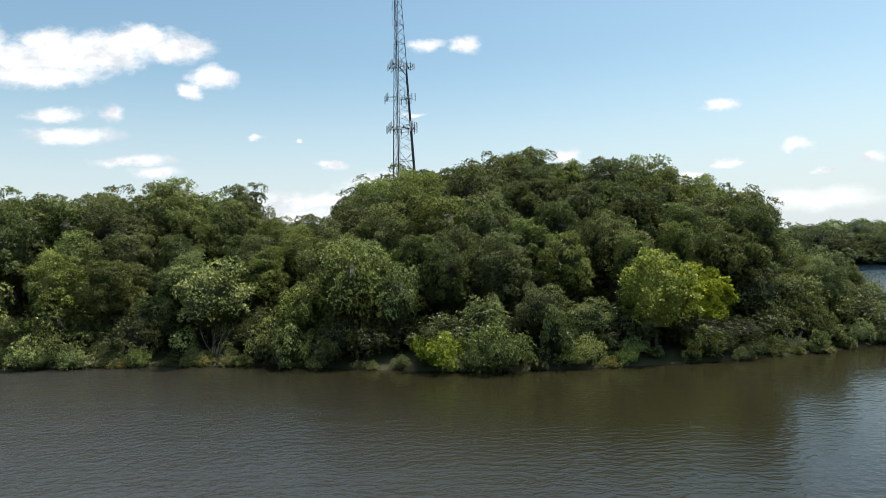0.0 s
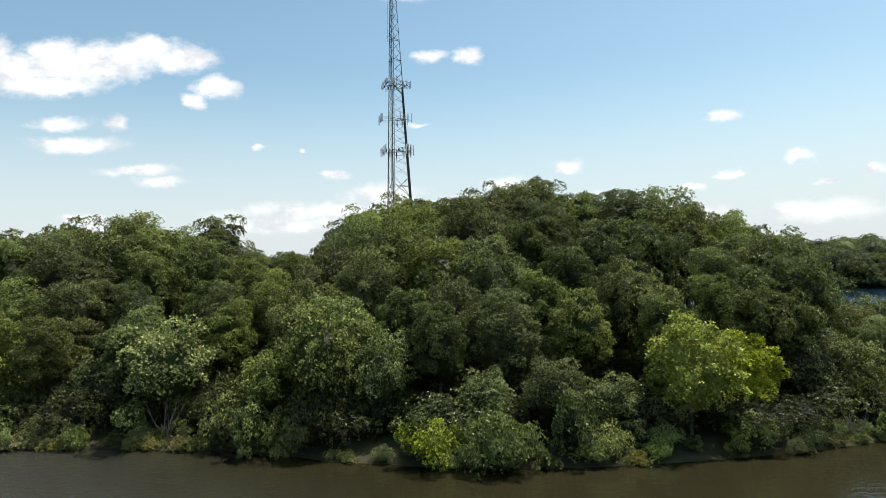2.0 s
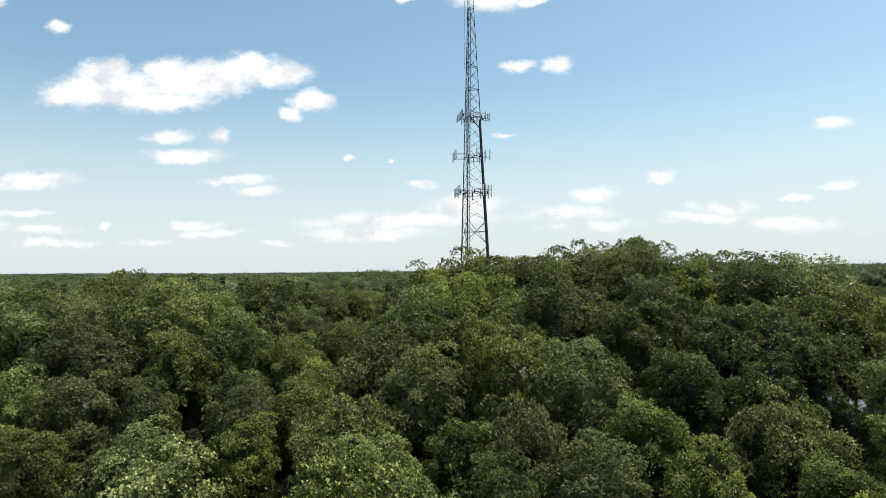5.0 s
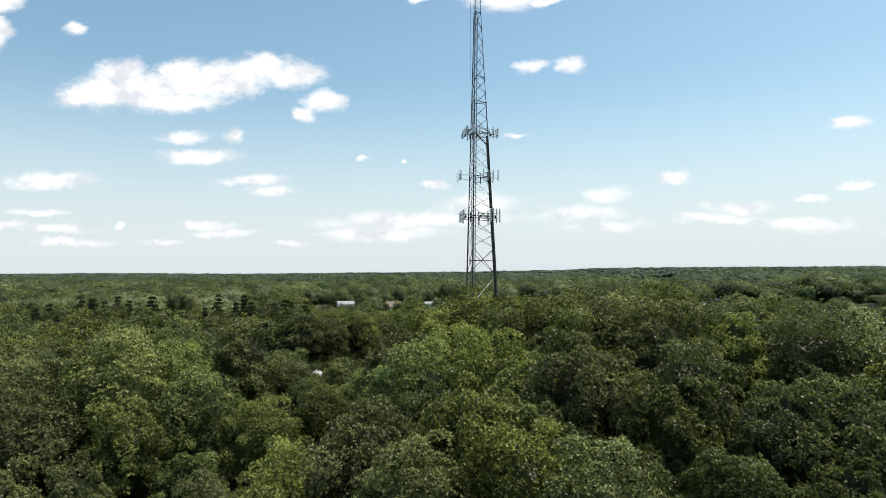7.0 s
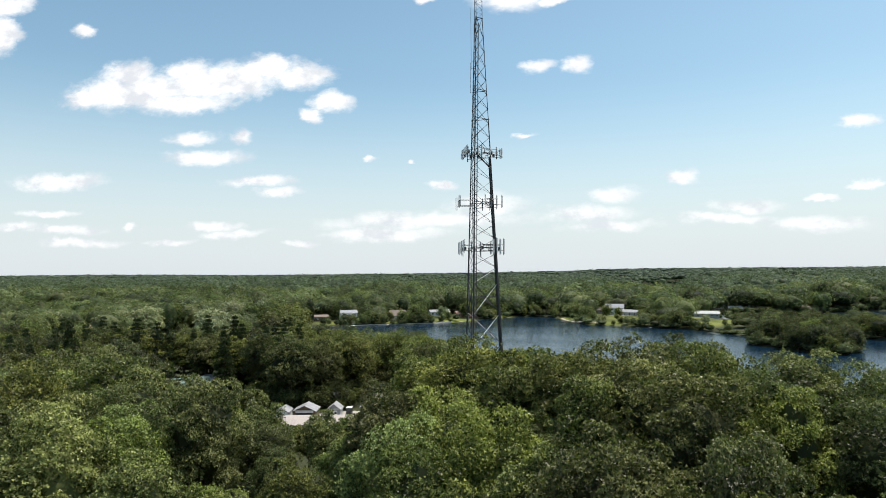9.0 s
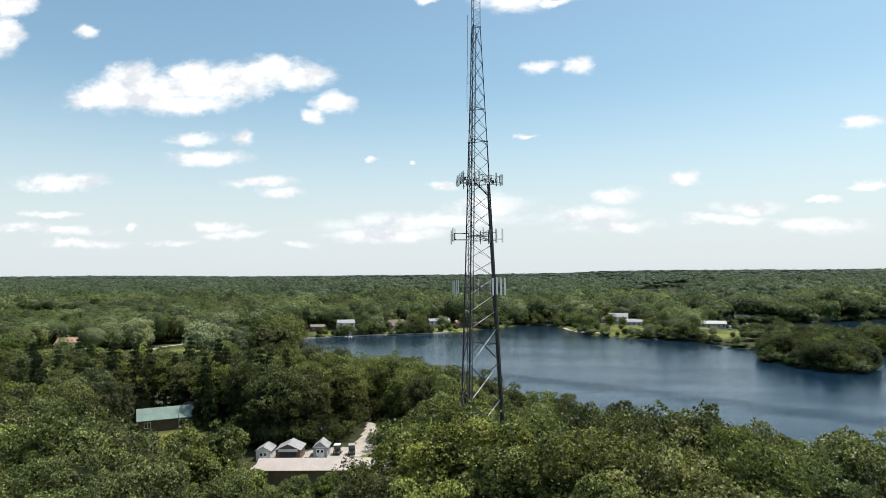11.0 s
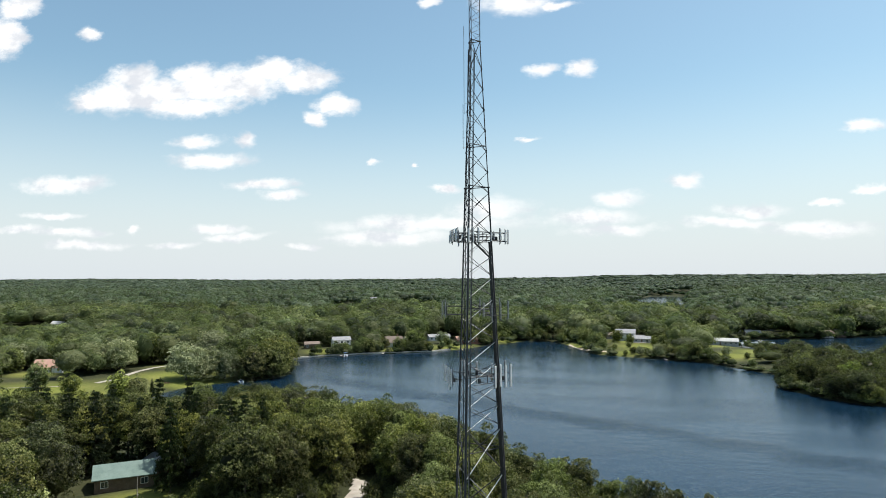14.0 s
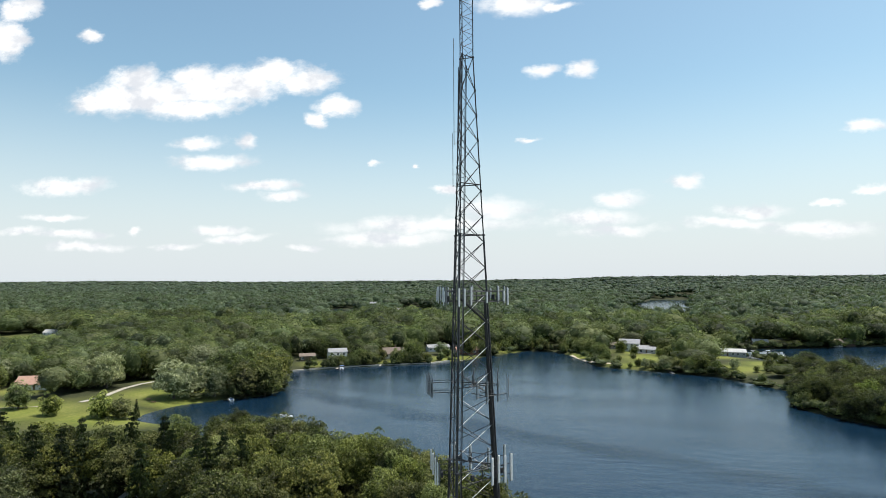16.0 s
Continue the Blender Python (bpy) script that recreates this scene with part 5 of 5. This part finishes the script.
    if porch:
        part("deck", box((w * 0.7, 2.6, 0.2), (0, -d / 2 - 1.35, 0.4 + (2.6 if storeys > 1 else 0))), WOOD_DOCK, ob)
        for px_ in (-w * 0.33, 0, w * 0.33):
            part("post", box((0.14, 0.14, 3.0 if storeys > 1 else 0.9), (px_, -d / 2 - 2.5, 1.4 if storeys > 1 else 0.0)), TRIM, ob)
    if garage:
        part("garage", gable_body(6.0, 6.0, 2.6, 1.4), wall, ob).location = (w / 2 + 2.98, -0.6, 0)
        part("garage_roof", gable_roof(6.0, 6.0, 2.6, 1.4, 0.35), roof, ob).location = (w / 2 + 2.98, -0.6, 0)
        part("garage_door", box((4.4, 0.08, 2.1), (w / 2 + 3.0, -3.66, 1.1)), TRIM, ob)
    return ob


house(-133, 470, 11, 7, 2, SIDING_WHITE, ROOF_GREY, 0.5, "white two-storey house with a deck facing the lake", 1.8, porch=True)
house(-151, 466, 9, 6, 1, SIDING_BROWN, ROOF_BROWN, 0.5, "low brown cottage beside the lake lawn", 1.3)
house(-103, 487, 11, 7, 1, SIDING_WHITE, ROOF_BROWN, 0.5, "steep-roofed white house among shore trees", 3.4, chimney=True)
house(-95.5, 488, 9, 5, 1, SIDING_WHITE, ROOF_BROWN, 1.8, "white gabled wing house by the shore", 3.2)
house(-80, 526, 15, 8, 1, SIDING_WHITE, ROOF_GREY, 0.45, "white single-storey house above the lake", 1.5)
house(-58, 520, 17, 8, 1, BRICK_RED, ROOF_PINK, 0.35, "long red-brick bungalow with a brown roof", 1.8, chimney=True)
house(38, 556, 9, 7, 1, SIDING_TAN, ROOF_BROWN, -0.1, "small tan house behind shoreline trees", 1.6)
house(50, 543, 13, 9, 2, SIDING_WHITE, ROOF_GREY, -0.2, "white house with a grey roof and a garage", 2.4, garage=True)
house(58, 530, 14, 7, 1, SIDING_GREY, ROOF_GREY, -0.3, "low grey house with a porch facing the lake", 1.4, porch=True)
house(77, 518, 12, 7, 1, SIDING_BROWN, ROOF_BROWN, -0.2, "brown cottage under shore trees", 1.8)
house(107, 528, 25, 10, 1, SIDING_GREY, ROOF_PALE, -0.15, "long pale-roofed marina building by the inlet", 1.6, group="")
house(100, 556, 11, 8, 1, SIDING_GREY, ROOF_BROWN, -0.2, "grey house behind the marina", 1.8)
house(88, 610, 13, 8, 1, SIDING_TAN, ROOF_BROWN, 0.0, "tan house with a brown roof in the woods", 2.0)
house(141, 624, 11, 8, 1, SIDING_WHITE, ROOF_GREY, 0.1, "white single-storey house in the woods", 1.8)
house(149, 597, 10, 8, 1, SIDING_BROWN, ROOF_PALE, -0.1, "brown cabin with a pale roof above the inlet", 2.0)
house(108, 620, 13, 9, 1, SIDING_TAN, ROOF_PALE, 0.1, "tan house with a pale roof among trees", 2.2)
house(172, 640, 12, 8, 1, SIDING_GREY, ROOF_GREY, -0.2, "grey house with a broad roof by the inlet", 2.2)
house(205, 608, 7, 6, 1, SIDING_WHITE, ROOF_BROWN, 0.1, "narrow white house across the inlet", 2.0)
house(216, 613, 7, 6, 1, SIDING_BROWN, ROOF_BROWN, 0.1, "narrow brown house across the inlet", 2.0)
house(157, 436, 13, 8, 1, SIDING_BROWN, ROOF_PINK, -0.4, "low house with a red-brown roof among trees", 2.0)
house(-238, 351, 14, 9, 1, SIDING_WHITE, ROOF_PINK, 0.25, "white farmhouse with a red-brown roof by the lawn", 3.0, chimney=True, group="")
house(-262, 560, 10, 7, 2, SIDING_WHITE, ROOF_GREY, 0.2, "white house in the distant woods", 2.0)
for k, (x, y) in enumerate(SCATTERED):
    house(x, y, 12 + k % 3 * 2, 9, 2, SIDING_TAN if k % 4 == 3 else SIDING_WHITE, ROOF_BROWN if k % 4 == 3 else ROOF_GREY, 0.1 + 0.25 * (k % 3 - 1),
          ("pale house half hidden in the woods", "pale-roofed house in distant woods", "white house on a wooded slope")[k % 3], 2.4, group="scattered woodland houses")
house(-448, 606, 14, 9, 1, SIDING_WHITE, ROOF_PALE, 0.2, "white farm building at the edge of a field", 2.2, group="scattered woodland houses")
house(-318, 458, 12, 8, 1, SIDING_WHITE, ROOF_GREY, 0.4, "white house under tall trees beyond the lawn", 2.0, group="scattered woodland houses")
house(-226, 372, 8, 6, 1, SIDING_WHITE, ROOF_PALE, 0.4, "small white outbuilding behind lawn trees", 1.4, group="")

# ---- the yard behind the tower ----
YARD_TURN = 0.165


def long_shed():
    x, y = -41.0, 170.0
    ob = thing("storage_building", Matrix.Translation((x, y, g(x, y))) @ Matrix.Rotation(YARD_TURN, 4, "Z"), "long storage building with a tan ribbed metal roof", "shed")
    part("wall", gable_body(20.5, 6.0, 2.8, 1.1), SIDING_BROWN, ob)
    part("roof", gable_roof(20.5, 6.0, 2.8, 1.1, 0.45, 0.08), ROOF_METAL, ob)
    rib = bpy.data.meshes.new("roof_rib")
    bm = box((0.06, 3.62, 0.05), (0, 0, 0))
    bm.to_mesh(rib)
    bm.free()
    rib.materials.append(ROOF_METAL)
    slope = math.atan2(1.1, 3.0)
    for s_ in (-1, 1):
        for i in range(35):
            r = new("roof_rib", rib)
            r.parent = ob
            r.location = (-10.5 + 21.0 * i / 34, s_ * 1.72, 2.8 + 1.1 - 1.72 * math.tan(slope) + 0.02)
            r.rotation_euler = (-s_ * slope, 0, 0)
    for px_ in (-7.5, -2.5, 2.5, 7.5):
        door = part("door", box((3.2, 0.08, 2.3), (px_, 3.03, 1.2)), TRIM, ob)
        part("handle", box((0.3, 0.08, 0.06), (px_, 3.10, 0.9)), STEEL, door)


def garden_shed(x, y, w, d, h, rise, wall, roof, label, turn=YARD_TURN, open_front=False, gambrel=False):
    # the gable looks towards the yard: the ridge runs along the depth
    ob = thing("garden_shed", Matrix.Translation((x, y, g(x, y) + 0.1)) @ Matrix.Rotation(turn, 4, "Z"), label, "shed", "sheds in the yard")
    q = Matrix.Rotation(math.pi / 2, 4, "Z")
    b = part("wall", gable_body(d, w, h, rise), wall, ob)
    b.matrix_basis = q
    r = part("roof", gable_roof(d, w, h, rise, 0.25, 0.1), roof, ob)
    r.matrix_basis = q
    if open_front:
        # the bay's inner shade is a flat dark panel on the closed wall
        part("opening", box((w * 0.72, 0.06, h * 0.78), (0, -d / 2 - 0.02, h * 0.42)), PAINT_DARK, ob, "dark panel in place of the shaded open bay")
        part("header", box((w * 0.8, 0.12, 0.35), (0, -d / 2 - 0.06, h * 0.88)), TRIM, ob)
    else:
        for s_ in (-1, 1):
            door = part("door", box((w * 0.26, 0.06, h * 0.8), (s_ * w * 0.14, -d / 2 - 0.03, h * 0.42)), TRIM, ob)
            add_box_bm = box((w * 0.16, 0.03, 0.5), (s_ * w * 0.14, -d / 2 - 0.075, h * 0.6))
            part("pane", add_box_bm, GLASS, door)
    part("trim_board", box((w + 0.1, 0.08, 0.14), (0, -d / 2 - 0.05, h)), TRIM, ob)
    return ob


def wheel(parent, x, y, r, w):
    bm = rod((x - w / 2, y, r), (x + w / 2, y, r), r, 14)
    wh = part("wheel", bm, TYRE, parent)
    part("rim", rod((x - w / 2 - 0.01, y, r), (x + w / 2 + 0.01, y, r), r * 0.55, 10), PAINT_SILVER, wh)


def utility_cart(x, y, turn, roof_mat, label):
    ob = thing("utility_cart", Matrix.Translation((x, y, g(x, y) + 0.1)) @ Matrix.Rotation(turn, 4, "Z"), label, "vehicle", "carts in the yard")
    bm = box((1.3, 2.5, 0.5), (0, 0, 0.55), 0, 0.08)
    add_box(bm, (1.2, 0.7, 0.35), (0, -0.85, 0.9), 0, 0.08)
    part("body", bm, PAINT_DARK, ob)
    part("seat", box((1.1, 0.55, 0.5), (0, 0.2, 1.0), 0, 0.06), TYRE, ob)
    part("roof", box((1.35, 1.7, 0.08), (0, 0.1, 1.95), 0, 0.03), roof_mat, ob)
    part("windscreen", box((1.15, 0.03, 0.7), (0, -0.62, 1.5)), GLASS, ob)
    for px_ in (-0.6, 0.6):
        for py_ in (-0.65, 0.85):
            part("post", rod((px_, py_, 0.8), (px_, py_, 1.95), 0.03, 5), STEEL_DARK, ob)
        for py_ in (-0.85, 0.85):
            wheel(ob, px_, py_, 0.3, 0.2)
        part("headlight", box((0.18, 0.04, 0.12), (px_ * 0.65, -1.27, 0.68)), RADOME, ob)


def flat_trailer(x, y, turn):
    ob = thing("flat_trailer", Matrix.Translation((x, y, g(x, y) + 0.1)) @ Matrix.Rotation(turn, 4, "Z"), "rusty flat trailer parked before the sheds", "trailer")
    part("deck", box((1.8, 4.2, 0.12), (0, 0, 0.72)), RUST, ob)
    for s_ in (-1, 1):
        part("rail", box((0.08, 4.2, 0.3), (s_ * 0.9, 0, 0.92)), RUST, ob)
        wheel(ob, s_ * 1.02, -0.3, 0.34, 0.22)
    part("drawbar", rod((0, 2.1, 0.6), (0, 3.4, 0.45), 0.05, 6), RUST, ob)


def mower(x, y, turn):
    ob = thing("garden_tractor", Matrix.Translation((x, y, g(x, y) + 0.1)) @ Matrix.Rotation(turn, 4, "Z"), "small dark garden tractor on the gravel", "tractor")
    bm = box((0.7, 1.0, 0.5), (0, -0.5, 0.75), 0, 0.06)
    add_box(bm, (0.9, 0.9, 0.2), (0, 0.35, 0.6), 0, 0.05)
    part("body", bm, RUST, ob)
    part("seat", box((0.5, 0.5, 0.5), (0, 0.35, 0.95), 0, 0.08), TYRE, ob)
    part("steering_wheel", rod((0, -0.12, 1.12), (0, -0.16, 1.16), 0.18, 12), TYRE, ob)
    for px_ in (-0.5, 0.5):
        wheel(ob, px_, 0.55, 0.42, 0.26)
        wheel(ob, px_, -0.75, 0.27, 0.2)


long_shed()
garden_shed(-56.3, 181.5, 2.9, 4.0, 2.0, 0.8, SIDING_WHITE, ROOF_GREY, "small white shed with a pale roof on the gravel")
garden_shed(-51.4, 182.5, 4.8, 4.6, 2.2, 1.1, SIDING_BROWN, ROOF_GREY, "brown open-fronted shed with a pale grey roof", open_front=True)
garden_shed(-45.7, 185.0, 2.8, 3.6, 2.1, 1.1, SIDING_GREY, ROOF_GREY, "grey garden shed with white double doors")
utility_cart(-42.8, 186.2, YARD_TURN, RADOME, "dark utility cart with a white roof")
utility_cart(-39.8, 186.6, YARD_TURN + 0.1, RADOME_GREY, "dark utility cart with a grey roof")
flat_trailer(-51.0, 176.9, YARD_TURN + 1.5)
mower(-46.5, 178.6, 1.2)
mower(-44.6, 179.3, 0.4)
house(-93, 203.5, 11.5, 8.5, 1, SIDING_BROWN, ROOF_GREEN, 0.62, "brown cabin with a green metal roof among pines", 1.9, group="")
house(-91, 213.5, 5, 5, 1, SIDING_BROWN, ROOF_GREY, -0.5, "small grey-roofed outbuilding behind the cabin", 1.2, group="")


def bare_pole(x, y, height, label):
    ob = thing("pole", Matrix.Translation((x, y, g(x, y))), label, "pole")
    part("shaft", rod((0, 0, -0.5), (0, 0, height), 0.12, 8, 0.08), DEAD_WOOD, ob)
    part("cap", rod((0, 0, height), (0, 0, height + 0.08), 0.11, 8, 0.06), STEEL, ob)


bare_pole(-82.0, 192.0, 5.8, "thin weathered wooden pole standing on the cabin lawn")
bare_pole(-108, 191, 9.0, "tall bare grey pole standing among dark pines")


# ---- docks and boats ----
def dock(x, y, length, turn, label="grey timber dock reaching into the lake"):
    ob = thing("dock", Matrix.Translation((x, y, 0)) @ Matrix.Rotation(turn, 4, "Z"), label, "dock", "docks on the lake")
    n = int(length / 0.5)
    for i in range(n):
        part("plank", box((1.5, 0.46, 0.08), (0, -0.5 * i, 0.55)), WOOD_DOCK, ob)
    for i in range(0, n, 5):
        for s_ in (-0.68, 0.68):
            part("pile", rod((s_, -0.5 * i, -1.6), (s_, -0.5 * i, 0.9), 0.08, 6), BARK, ob)


def pontoon_boat(x, y, turn, canopy, label):
    ob = thing("pontoon_boat", Matrix.Translation((x, y, 0)) @ Matrix.Rotation(turn, 4, "Z"), label, "boat", "boats on the lake")
    for s_ in (-0.85, 0.85):
        bm = rod((s_, -2.9, 0.1), (s_, 2.6, 0.1), 0.33, 10)
        add_rod(bm, (s_, 2.6, 0.1), (s_, 3.3, 0.3), 0.33, 10, 0.08)
        part("pontoon", bm, PAINT_SILVER, ob)
    part("deck", box((2.4, 6.0, 0.1), (0, 0, 0.48)), BOAT_WHITE, ob)
    bm = bmesh.new()
    for s_ in (-1.15, 1.15):
        add_box(bm, (0.05, 5.0, 0.65), (s_, -0.2, 0.86))
    add_box(bm, (2.3, 0.05, 0.65), (0, 2.28, 0.86))
    part("fence", bm, BOAT_WHITE, ob)
    part("bench", box((2.0, 0.7, 0.5), (0, -2.2, 0.78), 0, 0.06), BOAT_WHITE, ob)
    if canopy:
        part("canopy", box((2.3, 2.6, 0.08), (0, -0.9, 2.25), 0, 0.03), canopy, ob)
        for px_ in (-1.1, 1.1):
            for py_ in (-2.1, 0.3):
                part("post", rod((px_, py_, 0.5), (px_, py_, 2.25), 0.025, 5), STEEL, ob)
    part("outboard_motor", box((0.4, 0.5, 0.8), (0, -3.1, 0.6), 0, 0.06), PAINT_DARK, ob)


def motor_boat(x, y, turn, label):
    ob = thing("motor_boat", Matrix.Translation((x, y, 0)) @ Matrix.Rotation(turn, 4, "Z"), label, "boat", "boats on the lake")
    bm = bmesh.new()
    rows_ = []
    for py_, hw_, top, keel in ((-2.6, 1.0, 0.7, -0.15), (-0.5, 1.1, 0.72, -0.2), (1.4, 0.85, 0.8, -0.1), (2.9, 0.06, 0.95, 0.45)):
        rows_.append([bm.verts.new(p) for p in ((-hw_, py_, top), (-hw_ * 0.75, py_, 0.05 + max(keel, 0)), (0, py_, keel), (hw_ * 0.75, py_, 0.05 + max(keel, 0)), (hw_, py_, top))])
    for a, b in zip(rows_, rows_[1:]):
        for i in range(4):
            bm.faces.new((a[i], a[i + 1], b[i + 1], b[i]))
        bm.faces.new((a[4], a[0], b[0], b[4]))
    bm.faces.new(rows_[0][::-1])
    part("hull", bm, BOAT_WHITE, ob)
    part("cockpit", box((1.4, 2.2, 0.2), (0, -1.1, 0.72), 0, 0.05), BOAT_BLUE, ob)
    part("windscreen", box((1.5, 0.05, 0.45), (0, 0.2, 0.95)), GLASS, ob)
    part("outboard_motor", box((0.4, 0.5, 0.8), (0, -2.8, 0.6), 0, 0.06), PAINT_DARK, ob)


pontoon_boat(-101.7, 318.8, 1.2, None, "white pontoon boat lying off the wooded point")
for x, y, ln, tn in ((-126, 450, 6, 0.2), (-104, 463, 5, 0.25), (-142, 351, 5, 0.5), (-60, 493, 7, 0.5), (62, 457, 6, 0.1)):
    dock(x, y + 1.0, ln, tn)
pontoon_boat(-122.5, 447.5, 0.3, BOAT_BLUE, "pontoon boat with a blue canopy at a dock")
motor_boat(-139.5, 349, 0.6, "white motor boat drawn up at the lawn")
for i in range(3):
    dock(118 + i * 5.0, 532 + i * 13, 14, 1.45 - 0.1 * i, "grey timber marina dock in the inlet")
for i in range(24):
    bx, by = 124 + (i % 6) * 3.7 + (i // 6) * 2.2, 523.5 + (i // 6) * 10 + (i % 2) * 4.6
    if i % 3 == 1:
        motor_boat(bx, by, 0.1 * i, "white motor boat moored at the marina")
    else:
        pontoon_boat(bx, by, 0.05 * i, (RADOME, BOAT_BLUE, None)[i % 3], "pontoon boat moored at the marina")


def landing(x, y, turn):
    ob = thing("landing_stage", Matrix.Translation((x, y, g(x, y))) @ Matrix.Rotation(turn, 4, "Z"), "pale weathered plank landing on the lake bank", "dock")
    for i in range(12):
        part("plank", box((0.42, 2.6, 0.09), (-2.53 + 0.46 * i, 0, 0.95)), WOOD_PALE, ob)
    for px_ in (-2.3, 0, 2.3):
        part("joist", box((0.12, 2.5, 0.16), (px_, 0, 0.82)), WOOD_DOCK, ob)
        for py_ in (-1.1, 1.1):
            part("post", rod((px_, py_, -1.2), (px_, py_, 0.76), 0.08, 6), BARK, ob)


def picnic_table(x, y, turn):
    ob = thing("picnic_table", Matrix.Translation((x, y, g(x, y))) @ Matrix.Rotation(turn, 4, "Z"), "brown wooden picnic table standing on the lawn", "table", "picnic tables")
    for i in range(5):
        part("top_board", box((1.8, 0.14, 0.04), (0, -0.3 + 0.15 * i, 0.75)), RUST, ob)
    for py_ in (-0.7, 0.7):
        part("bench", box((1.8, 0.26, 0.04), (0, py_, 0.45)), RUST, ob)
    for px_ in (-0.7, 0.7):
        part("crossbar", box((0.05, 1.5, 0.09), (px_, 0, 0.40)), RUST, ob)
        for s_ in (-1, 1):
            part("leg", rod((px_, s_ * 0.6, 0.0), (px_, s_ * 0.25, 0.74), 0.045, 5), RUST, ob)


landing(51.5, 83.0, 0.5)
picnic_table(-166, 333, 0.3)
picnic_table(-170, 336, 0.5)


# ---- shoreline details ----
def seawall(line, label):
    """A low wall of pale capstones along the shore."""
    ob = thing("seawall", Matrix.Translation((line[0][0], line[0][1], 0)), label, "wall")
    rnd = random.Random(4)
    o = Vector((line[0][0], line[0][1], 0))
    for (ax, ay), (bx, by) in zip(line, line[1:]):
        d = Vector((bx - ax, by - ay, 0))
        n = max(1, int(d.length / 1.4))
        for i in range(n):
            p = Vector((ax, ay, 0)) + d * ((i + 0.5) / n) - o
            h = 1.0 + rnd.uniform(-0.1, 0.1)
            part("stone", box((d.length / n * 0.97, 1.3 + rnd.uniform(-0.15, 0.2), h), (p.x, p.y, h / 2 - 0.15), math.atan2(d.y, d.x), 0.05), ROCK, ob)


seawall([(-151, 431.5), (-137, 444.5), (-114, 460.5), (-95, 469), (-76, 477.5), (-66, 489)], "low pale stone wall along the house lawns")


def dead_bush(x, y, height, seed, label):
    ob = thing("dead_bush", Matrix.Translation((x, y, g(x, y))), label, "dead tree", "bare dead bushes on the bank")
    rnd = random.Random(seed)
    for k in range(5):
        a = k * 1.3 + rnd.uniform(-0.3, 0.3)
        bm = bmesh.new()
        p = Vector((0, 0, -0.2))
        d = Vector((math.cos(a) * 0.45, math.sin(a) * 0.45, 1)).normalized()
        r = 0.06
        for i in range(4):
            q = p + d * height * 0.27
            add_rod(bm, p, q, r, 5, r * 0.7)
            for s_ in (-1, 1):
                t = (d + Vector((rnd.uniform(-0.8, 0.8), rnd.uniform(-0.8, 0.8), 0.2))).normalized()
                add_rod(bm, q, q + t * height * 0.22, r * 0.5, 4, r * 0.15)
            p, r = q, r * 0.7
            d = (d + Vector((rnd.uniform(-0.3, 0.3), rnd.uniform(-0.3, 0.3), 0.1))).normalized()
        part("branch", bm, DEAD_WOOD, ob)


for k, (x, y, h) in enumerate(((-19.0, 64.4, 3.4), (-24.5, 66.3, 3.6), (-33.0, 66.6, 2.6), (-17.2, 63.8, 2.4), (34.5, 61.6, 2.2))):
    dead_bush(x, y, h, 50 + k, "grey leafless bush among green shrubs on the bank")
